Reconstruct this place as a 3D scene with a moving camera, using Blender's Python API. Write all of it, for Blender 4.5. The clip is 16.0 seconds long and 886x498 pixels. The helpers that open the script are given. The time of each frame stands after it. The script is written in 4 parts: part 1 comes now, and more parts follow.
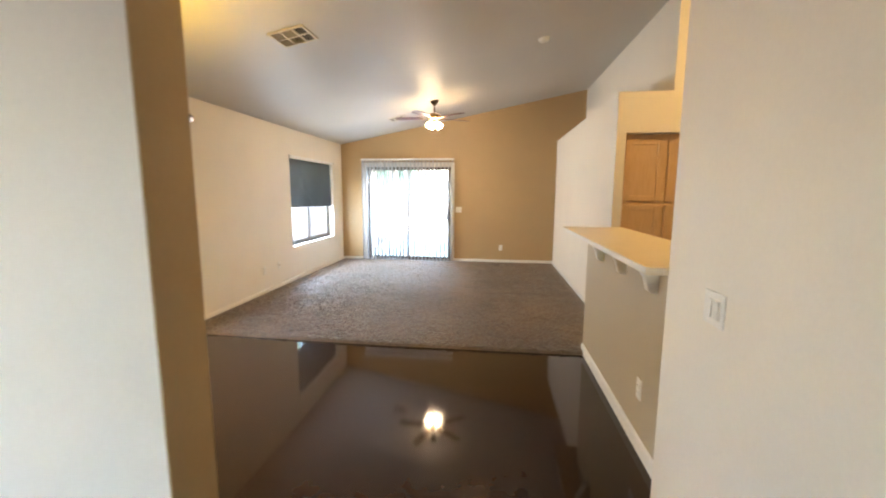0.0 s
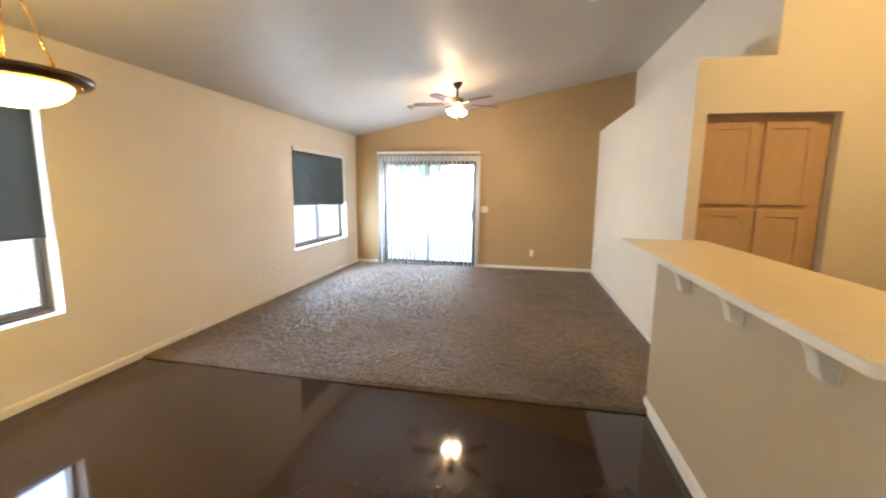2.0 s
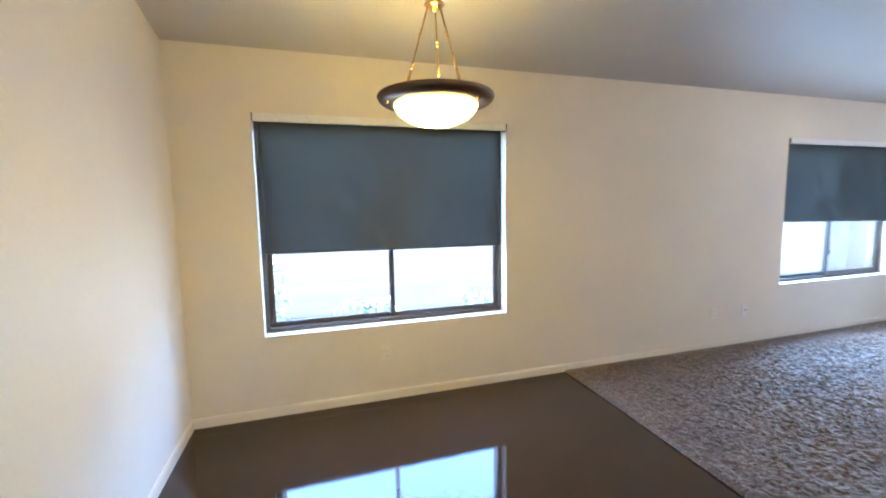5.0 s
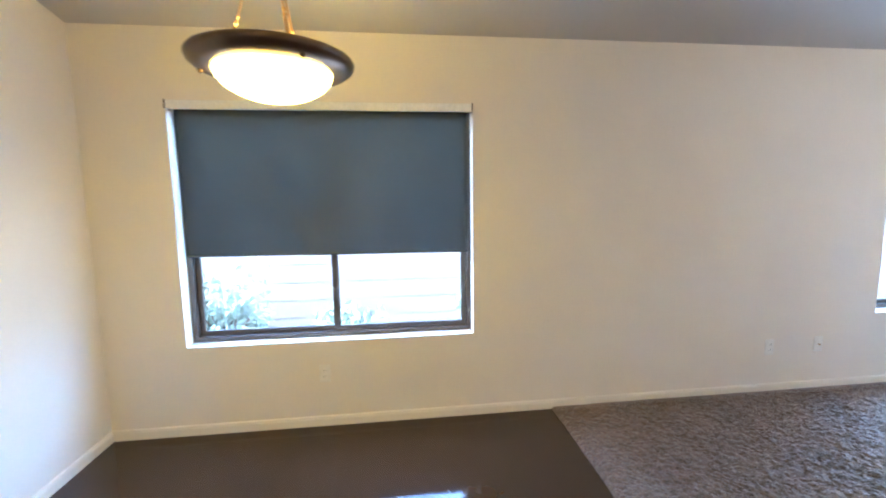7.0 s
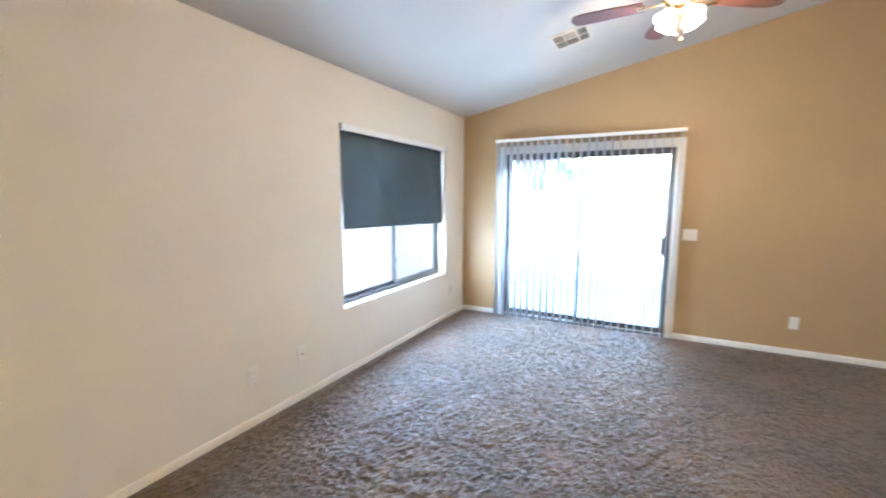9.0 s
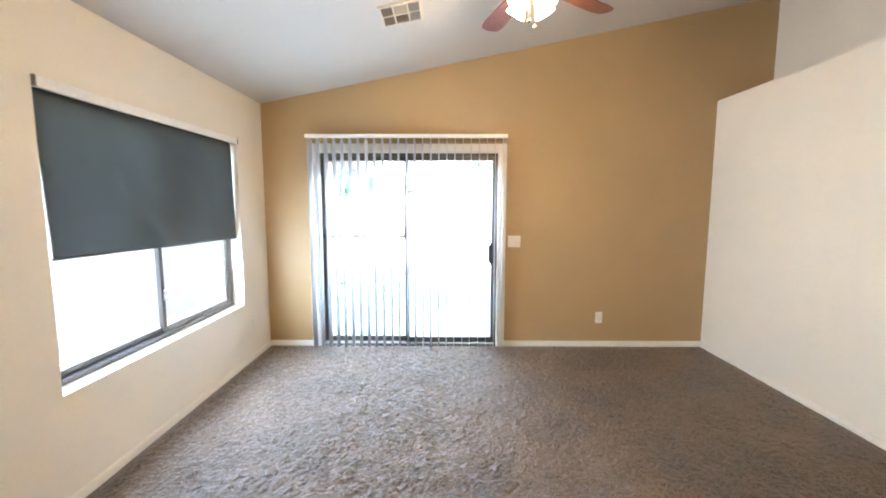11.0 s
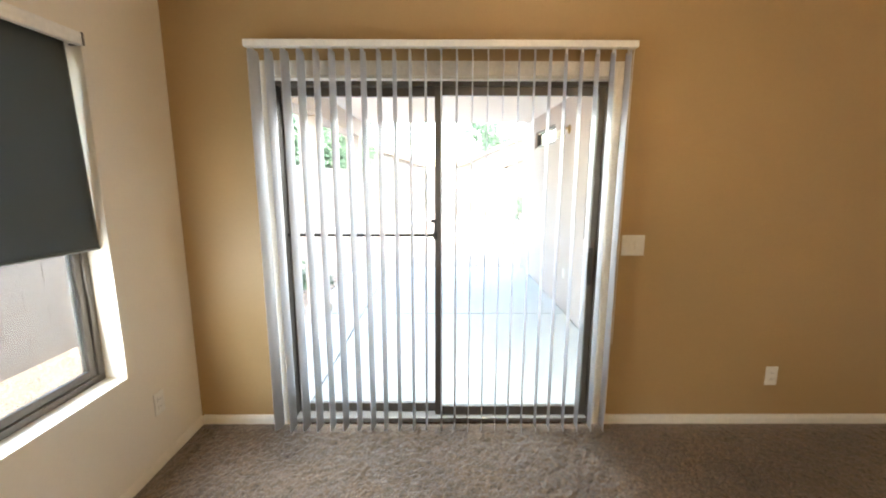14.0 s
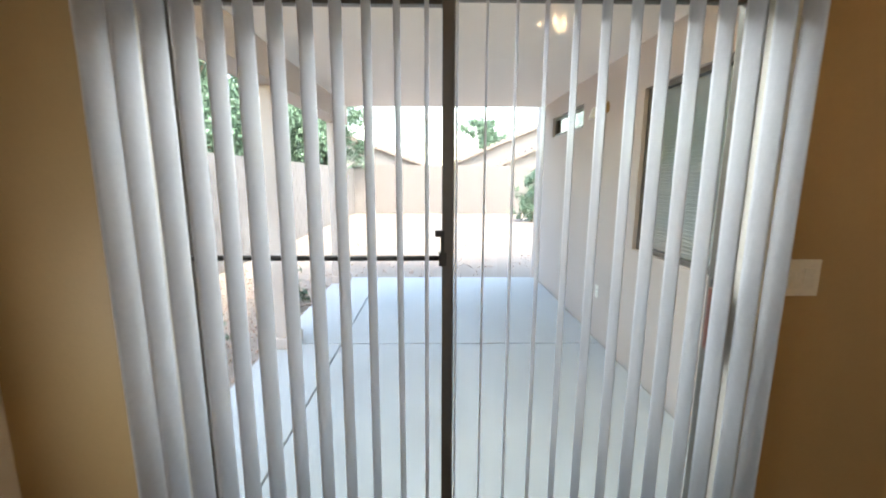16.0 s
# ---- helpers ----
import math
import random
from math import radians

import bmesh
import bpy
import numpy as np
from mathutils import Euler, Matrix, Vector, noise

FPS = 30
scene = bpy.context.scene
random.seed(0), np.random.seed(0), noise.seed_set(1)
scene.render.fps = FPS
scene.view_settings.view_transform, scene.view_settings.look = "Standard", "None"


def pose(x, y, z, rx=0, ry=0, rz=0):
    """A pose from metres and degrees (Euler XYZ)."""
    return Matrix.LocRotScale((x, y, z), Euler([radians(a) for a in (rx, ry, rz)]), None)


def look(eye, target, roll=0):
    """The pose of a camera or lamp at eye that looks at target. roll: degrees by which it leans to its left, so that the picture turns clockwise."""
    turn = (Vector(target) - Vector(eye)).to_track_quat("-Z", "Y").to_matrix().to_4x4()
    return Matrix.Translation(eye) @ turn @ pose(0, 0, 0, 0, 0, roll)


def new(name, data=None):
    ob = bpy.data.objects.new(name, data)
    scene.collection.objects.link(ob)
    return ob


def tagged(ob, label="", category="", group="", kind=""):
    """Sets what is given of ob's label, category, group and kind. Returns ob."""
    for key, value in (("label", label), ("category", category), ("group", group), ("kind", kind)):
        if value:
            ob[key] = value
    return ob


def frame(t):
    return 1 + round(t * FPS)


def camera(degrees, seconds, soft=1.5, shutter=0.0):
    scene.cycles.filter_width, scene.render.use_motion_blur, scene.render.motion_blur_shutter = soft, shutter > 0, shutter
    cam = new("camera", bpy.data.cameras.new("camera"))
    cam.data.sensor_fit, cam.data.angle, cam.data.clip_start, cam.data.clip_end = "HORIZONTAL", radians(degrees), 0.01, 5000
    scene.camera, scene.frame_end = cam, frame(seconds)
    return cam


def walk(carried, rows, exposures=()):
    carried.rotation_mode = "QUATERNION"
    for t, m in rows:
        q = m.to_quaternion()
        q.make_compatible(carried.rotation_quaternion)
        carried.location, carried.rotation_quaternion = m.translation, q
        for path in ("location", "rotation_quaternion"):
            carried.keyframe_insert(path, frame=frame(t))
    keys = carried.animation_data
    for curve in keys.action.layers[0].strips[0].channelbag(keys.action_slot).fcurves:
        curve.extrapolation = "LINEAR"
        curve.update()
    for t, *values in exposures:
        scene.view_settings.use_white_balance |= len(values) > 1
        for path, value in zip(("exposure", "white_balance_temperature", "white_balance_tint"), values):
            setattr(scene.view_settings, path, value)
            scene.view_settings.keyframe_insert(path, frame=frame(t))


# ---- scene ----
cam = camera(94.3, 16.0, soft=1.9, shutter=0.4)
PATH = [
    (0, (-0.157, 0.211, 1.457), (-0.392, 2.178, 1.183), 0.3),
    (0.5, (-0.172, 0.416, 1.472), (-0.208, 2.395, 1.185), 0.8),
    (1, (-0.131, 0.682, 1.449), (-0.132, 2.661, 1.159), 1.2),
    (1.5, (-0.144, 0.906, 1.473), (-0.257, 2.879, 1.169), 0.9),
    (2, (-0.194, 1.128, 1.474), (-0.559, 3.072, 1.182), 0.7),
    (2.5, (-0.161, 1.269, 1.475), (-0.861, 3.123, 1.205), 0.2),
    (3, (-0.092, 1.421, 1.456), (-1.147, 3.103, 1.215), -0.2),
    (3.5, (-0.155, 1.561, 1.483), (-1.525, 2.998, 1.241), -0.1),
    (4, (-0.301, 1.706, 1.489), (-1.921, 2.852, 1.24), -0.1),
    (4.5, (-0.366, 1.833, 1.433), (-2.168, 2.671, 1.206), -0.7),
    (7, (-0.751, 2.909, 1.449), (-2.724, 3.141, 1.211), -0.8),
    (7.5, (-0.859, 3.202, 1.458), (-2.739, 3.829, 1.192), -0.5),
    (8, (-1.0, 3.462, 1.46), (-2.641, 4.574, 1.195), -0.3),
    (8.5, (-1.091, 3.73, 1.459), (-2.402, 5.216, 1.192), -0.0),
    (9, (-1.142, 3.975, 1.464), (-2.063, 5.733, 1.214), 0.2),
    (9.5, (-1.211, 4.116, 1.475), (-1.753, 6.027, 1.246), 0.4),
    (10, (-1.326, 4.216, 1.504), (-1.575, 6.189, 1.291), 0.5),
    (12.5, (-1.746, 5.553, 1.407), (-1.686, 7.539, 1.178), 0.0),
    (13, (-1.763, 5.855, 1.417), (-1.742, 7.839, 1.168), 0.0),
    (13.5, (-1.881, 6.191, 1.453), (-1.872, 8.168, 1.151), 0.1),
    (14, (-1.928, 6.498, 1.469), (-1.918, 8.469, 1.126), 0.1),
    (14.5, (-1.913, 6.795, 1.448), (-1.898, 8.766, 1.109), 0.1),
    (15, (-1.97, 7.071, 1.42), (-1.933, 9.043, 1.089), 0.3),
    (15.5, (-2.007, 7.29, 1.427), (-1.975, 9.259, 1.082), 0.1),
    (16, (-1.981, 7.534, 1.402), (-1.947, 9.504, 1.056), 0.2),
]
EXPOSURES = [(0.0, 5.8, 6400, 10), (1.0, 5.8, 6300, 10), (2.5, 5.75, 6000, 10), (4.0, 5.55, 4900, 10), (7.0, 5.68, 4700, 10), (8.3, 5.95, 4750, 8), (9.0, 5.88, 5150, 8), (12.5, 5.77, 6200, 10), (13.4, 5.48, 6700, 10), (14.0, 4.95, 7500, 11), (14.5, 4.75, 7900, 11), (15.0, 4.42, 8400, 11), (16.0, 3.85, 7500, 11)]
walk(cam, [(t, look(eye, target, roll)) for t, eye, target, roll in PATH], EXPOSURES)

# ---- world and sun ----
world = bpy.data.worlds.new("sky")
scene.world = world
world.use_nodes = True
wn = world.node_tree.nodes
sky = wn.new("ShaderNodeTexSky")
sky.sky_type = "NISHITA"
sky.sun_disc = False
sky.sun_elevation = radians(58)
sky.sun_rotation = radians(150)
sky.dust_density = 2.5
sky.air_density = 1.2
world.node_tree.links.new(sky.outputs[0], wn["Background"].inputs[0])
wn["Background"].inputs[1].default_value = 0.15
sun = new("sun", bpy.data.lights.new("sun", "SUN"))
sun.data.energy, sun.data.angle, sun.data.color = 0.3, radians(15), (1.0, 0.94, 0.86)
sun.matrix_world = look((6, -12, 22), (0, 0, 0))
# Area lamp added above the patio door, out of view, to boost incoming daylight.
door_sky = new("door_fill_lamp", bpy.data.lights.new("door_fill_lamp", "AREA"))
door_sky.data.shape, door_sky.data.size, door_sky.data.size_y = "RECTANGLE", 1.7, 0.35
door_sky.data.energy, door_sky.data.color = 5.0, (0.74, 0.87, 1.0)
door_sky.matrix_world = look((-1.92, 9.12, 2.25), (-1.92, 7.7, 0.3))
# Fill lamps added behind the window glass, standing in for the sky's light.
for name, ya, yb, za, watts in (("dining_fill_lamp", 1.66, 3.37, 0.60, 0.25), ("living_fill_lamp", 6.52, 8.20, 0.60, 1.35)):
    pane_sky = new(name, bpy.data.lights.new(name, "AREA"))
    pane_sky.data.shape, pane_sky.data.size, pane_sky.data.size_y = "RECTANGLE", yb - ya, 0.46
    pane_sky.data.energy, pane_sky.data.color = watts, (0.76, 0.88, 1.0)
    pane_sky.matrix_world = look((-3.445, (ya + yb) / 2, za + 0.25), (0.0, (ya + yb) / 2, za + 0.5))
# Fill lamp added in the unseen entry opening to brighten the entry wall.
entry_sky = new("entry_fill_lamp", bpy.data.lights.new("entry_fill_lamp", "AREA"))
entry_sky.data.shape, entry_sky.data.size, entry_sky.data.size_y = "RECTANGLE", 0.8, 1.1
entry_sky.data.energy, entry_sky.data.color = 0.135, (0.95, 0.96, 1.0)
entry_sky.matrix_world = look((-3.53, -0.9, 1.45), (0.0, -0.9, 1.4))
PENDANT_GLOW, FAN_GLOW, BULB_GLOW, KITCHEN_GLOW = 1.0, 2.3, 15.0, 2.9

# ---- plan ----
XW, YN, YS = -3.355, 8.757, 1.15          # west wall, north wall, south wall of the dining end
XP, YP = 1.087, 4.71                      # partition face, kitchen's north wall
XL = 1.61                                 # wall above the plant ledge
XN, YE = 0.60, 2.05                       # near wall with the switches and its end
ZLEDGE = 2.47
YC = 3.985                                # carpet's edge
W0 = (-1.3, -0.5, 0.9, 2.0)                 # entry window opening, never in view, added to light the entry wall
W1 = (1.622, 3.412, 0.555, 2.04)
W2 = (6.478, 8.248, 0.555, 2.03)
DOOR = (-2.825, -1.02, 1.985)


def zc(x):
    return 2.44 + 0.2 * (x + 3.35)


# ---- materials ----
def mat(name, base, rough=0.6, metal=0.0, var=0.08, scale=6.0, bump=0.0, bscale=80.0, fine=0.05, fscale=60.0, spec=0.5, rvar=0.15):
    m = bpy.data.materials.new(name)
    m.use_nodes = True
    nt = m.node_tree
    N, L = nt.nodes, nt.links
    p = N["Principled BSDF"]
    p.inputs["Roughness"].default_value = rough
    p.inputs["Metallic"].default_value = metal
    p.inputs["Specular IOR Level"].default_value = spec
    tc = N.new("ShaderNodeTexCoord")
    a = N.new("ShaderNodeTexNoise")
    a.inputs["Scale"].default_value = scale
    a.inputs["Detail"].default_value = 4
    b = N.new("ShaderNodeTexNoise")
    b.inputs["Scale"].default_value = fscale
    b.inputs["Detail"].default_value = 3
    off = N.new("ShaderNodeVectorMath")
    off.inputs[1].default_value = (0.371, 0.213, 0.437)
    L.new(tc.outputs["Object"], off.inputs[0])
    for n in (a, b):
        L.new(off.outputs[0], n.inputs["Vector"])
    r1 = N.new("ShaderNodeMapRange")
    r1.inputs["From Min"].default_value, r1.inputs["From Max"].default_value = 0.3, 0.7
    r1.inputs["To Min"].default_value, r1.inputs["To Max"].default_value = 1 - var, 1 + var
    L.new(a.outputs["Fac"], r1.inputs["Value"])
    r2 = N.new("ShaderNodeMapRange")
    r2.inputs["From Min"].default_value, r2.inputs["From Max"].default_value = 0.3, 0.7
    r2.inputs["To Min"].default_value, r2.inputs["To Max"].default_value = 1 - fine, 1 + fine
    L.new(b.outputs["Fac"], r2.inputs["Value"])
    mu = N.new("ShaderNodeMath")
    mu.operation = "MULTIPLY"
    L.new(r1.outputs[0], mu.inputs[0])
    L.new(r2.outputs[0], mu.inputs[1])
    vm = N.new("ShaderNodeVectorMath")
    vm.operation = "SCALE"
    vm.inputs[0].default_value = base
    L.new(mu.outputs[0], vm.inputs["Scale"])
    L.new(vm.outputs[0], p.inputs["Base Color"])
    rr = N.new("ShaderNodeMapRange")
    rr.inputs["To Min"].default_value, rr.inputs["To Max"].default_value = rough * (1 - rvar), min(1.0, rough * (1 + rvar))
    L.new(a.outputs["Fac"], rr.inputs["Value"])
    L.new(rr.outputs[0], p.inputs["Roughness"])
    if bump:
        c = N.new("ShaderNodeTexNoise")
        c.inputs["Scale"].default_value = bscale
        c.inputs["Detail"].default_value = 3
        L.new(off.outputs[0], c.inputs["Vector"])
        bp = N.new("ShaderNodeBump")
        bp.inputs["Strength"].default_value = bump
        bp.inputs["Distance"].default_value = 0.004
        L.new(c.outputs["Fac"], bp.inputs["Height"])
        L.new(bp.outputs[0], p.inputs["Normal"])
    return m


def wood_mat(name, base, dark, rough=0.4, scale=6.0):
    m = mat(name, base, rough, var=0.05)
    N, L = m.node_tree.nodes, m.node_tree.links
    tc = N.new("ShaderNodeTexCoord")
    mp = N.new("ShaderNodeMapping")
    mp.inputs["Scale"].default_value = (scale * 4, scale * 4, scale * 0.35)
    n = N.new("ShaderNodeTexNoise")
    n.inputs["Scale"].default_value = 4.0
    n.inputs["Detail"].default_value = 6
    ramp = N.new("ShaderNodeValToRGB")
    ramp.color_ramp.elements[0].color, ramp.color_ramp.elements[1].color = (*dark, 1), (*base, 1)
    ramp.color_ramp.elements[0].position, ramp.color_ramp.elements[1].position = 0.3, 0.62
    L.new(tc.outputs["Object"], mp.inputs[0])
    L.new(mp.outputs[0], n.inputs["Vector"])
    L.new(n.outputs["Fac"], ramp.inputs[0])
    L.new(ramp.outputs[0], N["Principled BSDF"].inputs["Base Color"])
    return m


def glow_mat(name, color, strength):
    m = bpy.data.materials.new(name)
    m.use_nodes = True
    p = m.node_tree.nodes["Principled BSDF"]
    p.inputs["Base Color"].default_value = (0.9, 0.86, 0.78, 1)
    p.inputs["Roughness"].default_value = 0.3
    p.inputs["Emission Color"].default_value = (*color, 1)
    p.inputs["Emission Strength"].default_value = strength
    return m


def glass_mat(name, gloss=1.0):
    m = bpy.data.materials.new(name)
    m.use_nodes = True
    N, L = m.node_tree.nodes, m.node_tree.links
    N.remove(N["Principled BSDF"])
    t = N.new("ShaderNodeBsdfTransparent")
    t.inputs[0].default_value = (0.94, 0.97, 0.96, 1)
    g = N.new("ShaderNodeBsdfGlossy")
    g.inputs["Roughness"].default_value = 0.01
    f = N.new("ShaderNodeLayerWeight")
    f.inputs[0].default_value = 0.5
    pw = N.new("ShaderNodeMath")
    pw.operation = "POWER"
    pw.inputs[1].default_value = 4.0
    mul = N.new("ShaderNodeMath")
    mul.operation = "MULTIPLY_ADD"
    mul.inputs[1].default_value = 0.7 * gloss
    mul.inputs[2].default_value = 0.018 * gloss
    L.new(f.outputs["Facing"], pw.inputs[0])
    mx = N.new("ShaderNodeMixShader")
    L.new(pw.outputs[0], mul.inputs[0])
    L.new(mul.outputs[0], mx.inputs[0])
    L.new(t.outputs[0], mx.inputs[1])
    L.new(g.outputs[0], mx.inputs[2])
    L.new(mx.outputs[0], N["Material Output"].inputs[0])
    return m


def screen_mat():
    m = mat("insect_mesh", (0.30, 0.32, 0.34), 0.6, var=0.02, fine=0.01)
    N, L = m.node_tree.nodes, m.node_tree.links
    t = N.new("ShaderNodeBsdfTransparent")
    mx = N.new("ShaderNodeMixShader")
    mx.inputs[0].default_value = 0.26
    L.new(t.outputs[0], mx.inputs[1])
    L.new(N["Principled BSDF"].outputs[0], mx.inputs[2])
    L.new(mx.outputs[0], N["Material Output"].inputs[0])
    return m


def vane_mat():
    m = mat("vane_vinyl", (0.68, 0.69, 0.715), 0.35, var=0.02, scale=3)
    N, L = m.node_tree.nodes, m.node_tree.links
    t = N.new("ShaderNodeBsdfTranslucent")
    t.inputs[0].default_value = (0.75, 0.76, 0.78, 1)
    mx = N.new("ShaderNodeMixShader")
    mx.inputs[0].default_value = 0.42
    L.new(N["Principled BSDF"].outputs[0], mx.inputs[1])
    L.new(t.outputs[0], mx.inputs[2])
    L.new(mx.outputs[0], N["Material Output"].inputs[0])
    return m


def floor_mat():
    m = mat("stained_concrete", (0.034, 0.017, 0.0086), 0.065, var=0.16, scale=2.2, fine=0.07, fscale=14, rvar=0.1)
    m.node_tree.nodes["Principled BSDF"].inputs["Specular Tint"].default_value = (0.86, 0.86, 0.93, 1)
    return m


def carpet_mat():
    """Twisted pile: clumped tufts, fine fibres and brushed patches, with the soft shine of synthetic yarn."""
    m = mat("carpet_pile", (0.170, 0.117, 0.077), 0.44, var=0.25, scale=3.2, fine=0.5, fscale=170, spec=0.45)
    N, L = m.node_tree.nodes, m.node_tree.links
    p = N["Principled BSDF"]
    p.inputs["Coat Weight"].default_value = 0.22
    p.inputs["Coat Roughness"].default_value = 0.45
    p.inputs["Sheen Weight"].default_value = 0.2
    p.inputs["Sheen Roughness"].default_value = 0.4
    p.inputs["Sheen Tint"].default_value = (0.9, 0.88, 0.86, 1)
    old = p.inputs["Base Color"].links[0].from_socket
    tc = N.new("ShaderNodeTexCoord")
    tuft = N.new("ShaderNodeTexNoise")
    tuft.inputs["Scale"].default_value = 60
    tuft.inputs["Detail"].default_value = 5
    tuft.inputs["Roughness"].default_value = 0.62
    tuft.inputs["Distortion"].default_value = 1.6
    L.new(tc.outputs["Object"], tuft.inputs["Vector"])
    # Shade between the tufts, put into the colour: hollows darker, tips lighter.
    tuft_shade = N.new("ShaderNodeMapRange")
    tuft_shade.inputs["From Min"].default_value, tuft_shade.inputs["From Max"].default_value = 0.34, 0.66
    tuft_shade.inputs["To Min"].default_value, tuft_shade.inputs["To Max"].default_value = 0.35, 1.5
    L.new(tuft.outputs["Fac"], tuft_shade.inputs["Value"])
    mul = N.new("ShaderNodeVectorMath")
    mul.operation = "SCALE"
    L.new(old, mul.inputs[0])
    L.new(tuft_shade.outputs[0], mul.inputs["Scale"])
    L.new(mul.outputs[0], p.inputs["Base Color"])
    bp = N.new("ShaderNodeBump")
    bp.inputs["Strength"].default_value = 1.0
    bp.inputs["Distance"].default_value = 0.016
    L.new(tuft.outputs["Fac"], bp.inputs["Height"])
    L.new(bp.outputs[0], p.inputs["Normal"])
    return m


M_CREAM = mat("cream_wall_paint", (0.81, 0.745, 0.635), 0.55, var=0.025, scale=1.5, bump=0.16, bscale=95, fine=0.012)
M_TAN = mat("tan_accent_paint", (0.435, 0.293, 0.138), 0.5, var=0.03, scale=1.5, bump=0.16, bscale=95, fine=0.015)
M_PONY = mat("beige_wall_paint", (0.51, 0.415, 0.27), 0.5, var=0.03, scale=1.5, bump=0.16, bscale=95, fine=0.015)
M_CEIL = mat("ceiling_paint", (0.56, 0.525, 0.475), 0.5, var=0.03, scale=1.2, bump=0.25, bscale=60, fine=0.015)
M_TRIM = mat("white_trim_paint", (0.80, 0.76, 0.68), 0.4, var=0.03, scale=4)
M_FLOOR = floor_mat()
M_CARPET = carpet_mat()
M_COUNTER = mat("cream_laminate", (0.80, 0.70, 0.53), 0.36, var=0.03, scale=6, fine=0.03, rvar=0.05)
M_OAK = wood_mat("maple_wood", (0.62, 0.425, 0.25), (0.56, 0.365, 0.2))
M_PLASTIC = mat("white_plastic", (0.80, 0.77, 0.70), 0.35, var=0.02)
M_WHITE = mat("bright_white_plastic", (0.86, 0.85, 0.82), 0.3, var=0.02)
M_SLOT = mat("dark_slot", (0.05, 0.045, 0.04), 0.6)
M_ALU = mat("bronze_aluminium", (0.13, 0.115, 0.10), 0.42, 0.5, var=0.06, scale=12)
M_ALUW = mat("grey_aluminium", (0.34, 0.33, 0.31), 0.4, 0.5, var=0.06, scale=12)
M_BLACK = mat("black_gasket", (0.025, 0.022, 0.02), 0.55)
M_GLASS = glass_mat("window_glass")
M_SHADE = mat("charcoal_blackout_fabric", (0.098, 0.103, 0.092), 0.6, var=0.07, scale=2.5, bump=0.2, bscale=400, fine=0.05, fscale=300)
M_VANE = vane_mat()
M_SCREEN = screen_mat()
M_BRONZE = mat("dark_bronze", (0.13, 0.085, 0.05), 0.32, 0.85, var=0.15, scale=10)
M_BRASS = mat("antique_brass", (0.42, 0.27, 0.12), 0.28, 0.95, var=0.12, scale=12)
M_BLADE = wood_mat("dark_walnut", (0.15, 0.05, 0.03), (0.07, 0.025, 0.017), 0.35, 3)
M_BOWL = glow_mat("alabaster_bowl", (1.0, 0.6, 0.06), PENDANT_GLOW)
M_FANGLASS = glow_mat("frosted_glass", (1.0, 0.74, 0.46), FAN_GLOW)
M_BULB = glow_mat("lamp_bulb", (1.0, 0.74, 0.46), BULB_GLOW)
# Glow of the unseen kitchen lamp.
M_KLIGHT = glow_mat("kitchen_fill_glow", (1.0, 0.62, 0.22), KITCHEN_GLOW)
M_VENT = mat("vent_paint", (0.62, 0.55, 0.45), 0.45, var=0.04)
M_SLAT = mat("vent_louvre", (0.34, 0.30, 0.245), 0.5, var=0.05)
M_STUCCO = mat("stucco", (0.53, 0.455, 0.41), 0.9, var=0.06, scale=2, bump=0.7, bscale=60, fine=0.1, fscale=90)
M_PATIO = mat("patio_soffit", (0.84, 0.76, 0.69), 0.8, var=0.04, bump=0.2, bscale=50)
M_CONC = mat("concrete", (0.40, 0.415, 0.415), 0.8, var=0.08, scale=1.7, bump=0.2, bscale=70, fine=0.06, fscale=45)
M_BLOCK = mat("concrete_block", (0.165, 0.149, 0.142), 0.9, var=0.1, scale=4, bump=0.5, bscale=60, fine=0.1)
M_MORTAR = mat("mortar", (0.16, 0.137, 0.124), 0.95, var=0.08, scale=9)
M_GROUND = mat("desert_ground", (0.19, 0.155, 0.13), 0.95, var=0.14, scale=0.8, bump=0.6, bscale=35, fine=0.25, fscale=30)
M_STONE = mat("gravel_stone", (0.36, 0.27, 0.22), 0.9, var=0.3, scale=15)
# Stucco toned down in colour so the sunlit houses don't burn out.
M_STUCCO_FAR = mat("dimmed_stucco", (0.222, 0.198, 0.184), 0.9, var=0.06, scale=1.5, bump=0.5, bscale=40)
M_ROOF = mat("clay_tile", (0.235, 0.188, 0.162), 0.85, var=0.18, scale=5, bump=0.4, bscale=12)
M_LEAF = mat("leaf_green", (0.085, 0.15, 0.095), 0.6, var=0.35, scale=3)
# Leaf green lightened: the glare outside the window is put into the colour.
M_LEAF_PALE = mat("washed_out_leaf", (0.30, 0.34, 0.26), 0.6, var=0.2, scale=3)
M_BARK = mat("bark", (0.16, 0.11, 0.08), 0.9, var=0.25, scale=14, bump=0.6, bscale=30)


# ---- mesh helpers ----
def box(bm, x0, x1, y0, y1, z0, z1, bev=0.0):
    r = bmesh.ops.create_cube(bm, size=1)
    for v in r["verts"]:
        v.co = Vector(((x0 + x1) / 2 + v.co.x * (x1 - x0), (y0 + y1) / 2 + v.co.y * (y1 - y0), (z0 + z1) / 2 + v.co.z * (z1 - z0)))
    if bev:
        es = {e for v in r["verts"] for e in v.link_edges}
        bmesh.ops.bevel(bm, geom=list(es), offset=bev, segments=2, affect="EDGES", profile=0.6)
    return bm


def bx(x0, x1, y0, y1, z0, z1, bev=0.0):
    return box(bmesh.new(), x0, x1, y0, y1, z0, z1, bev)


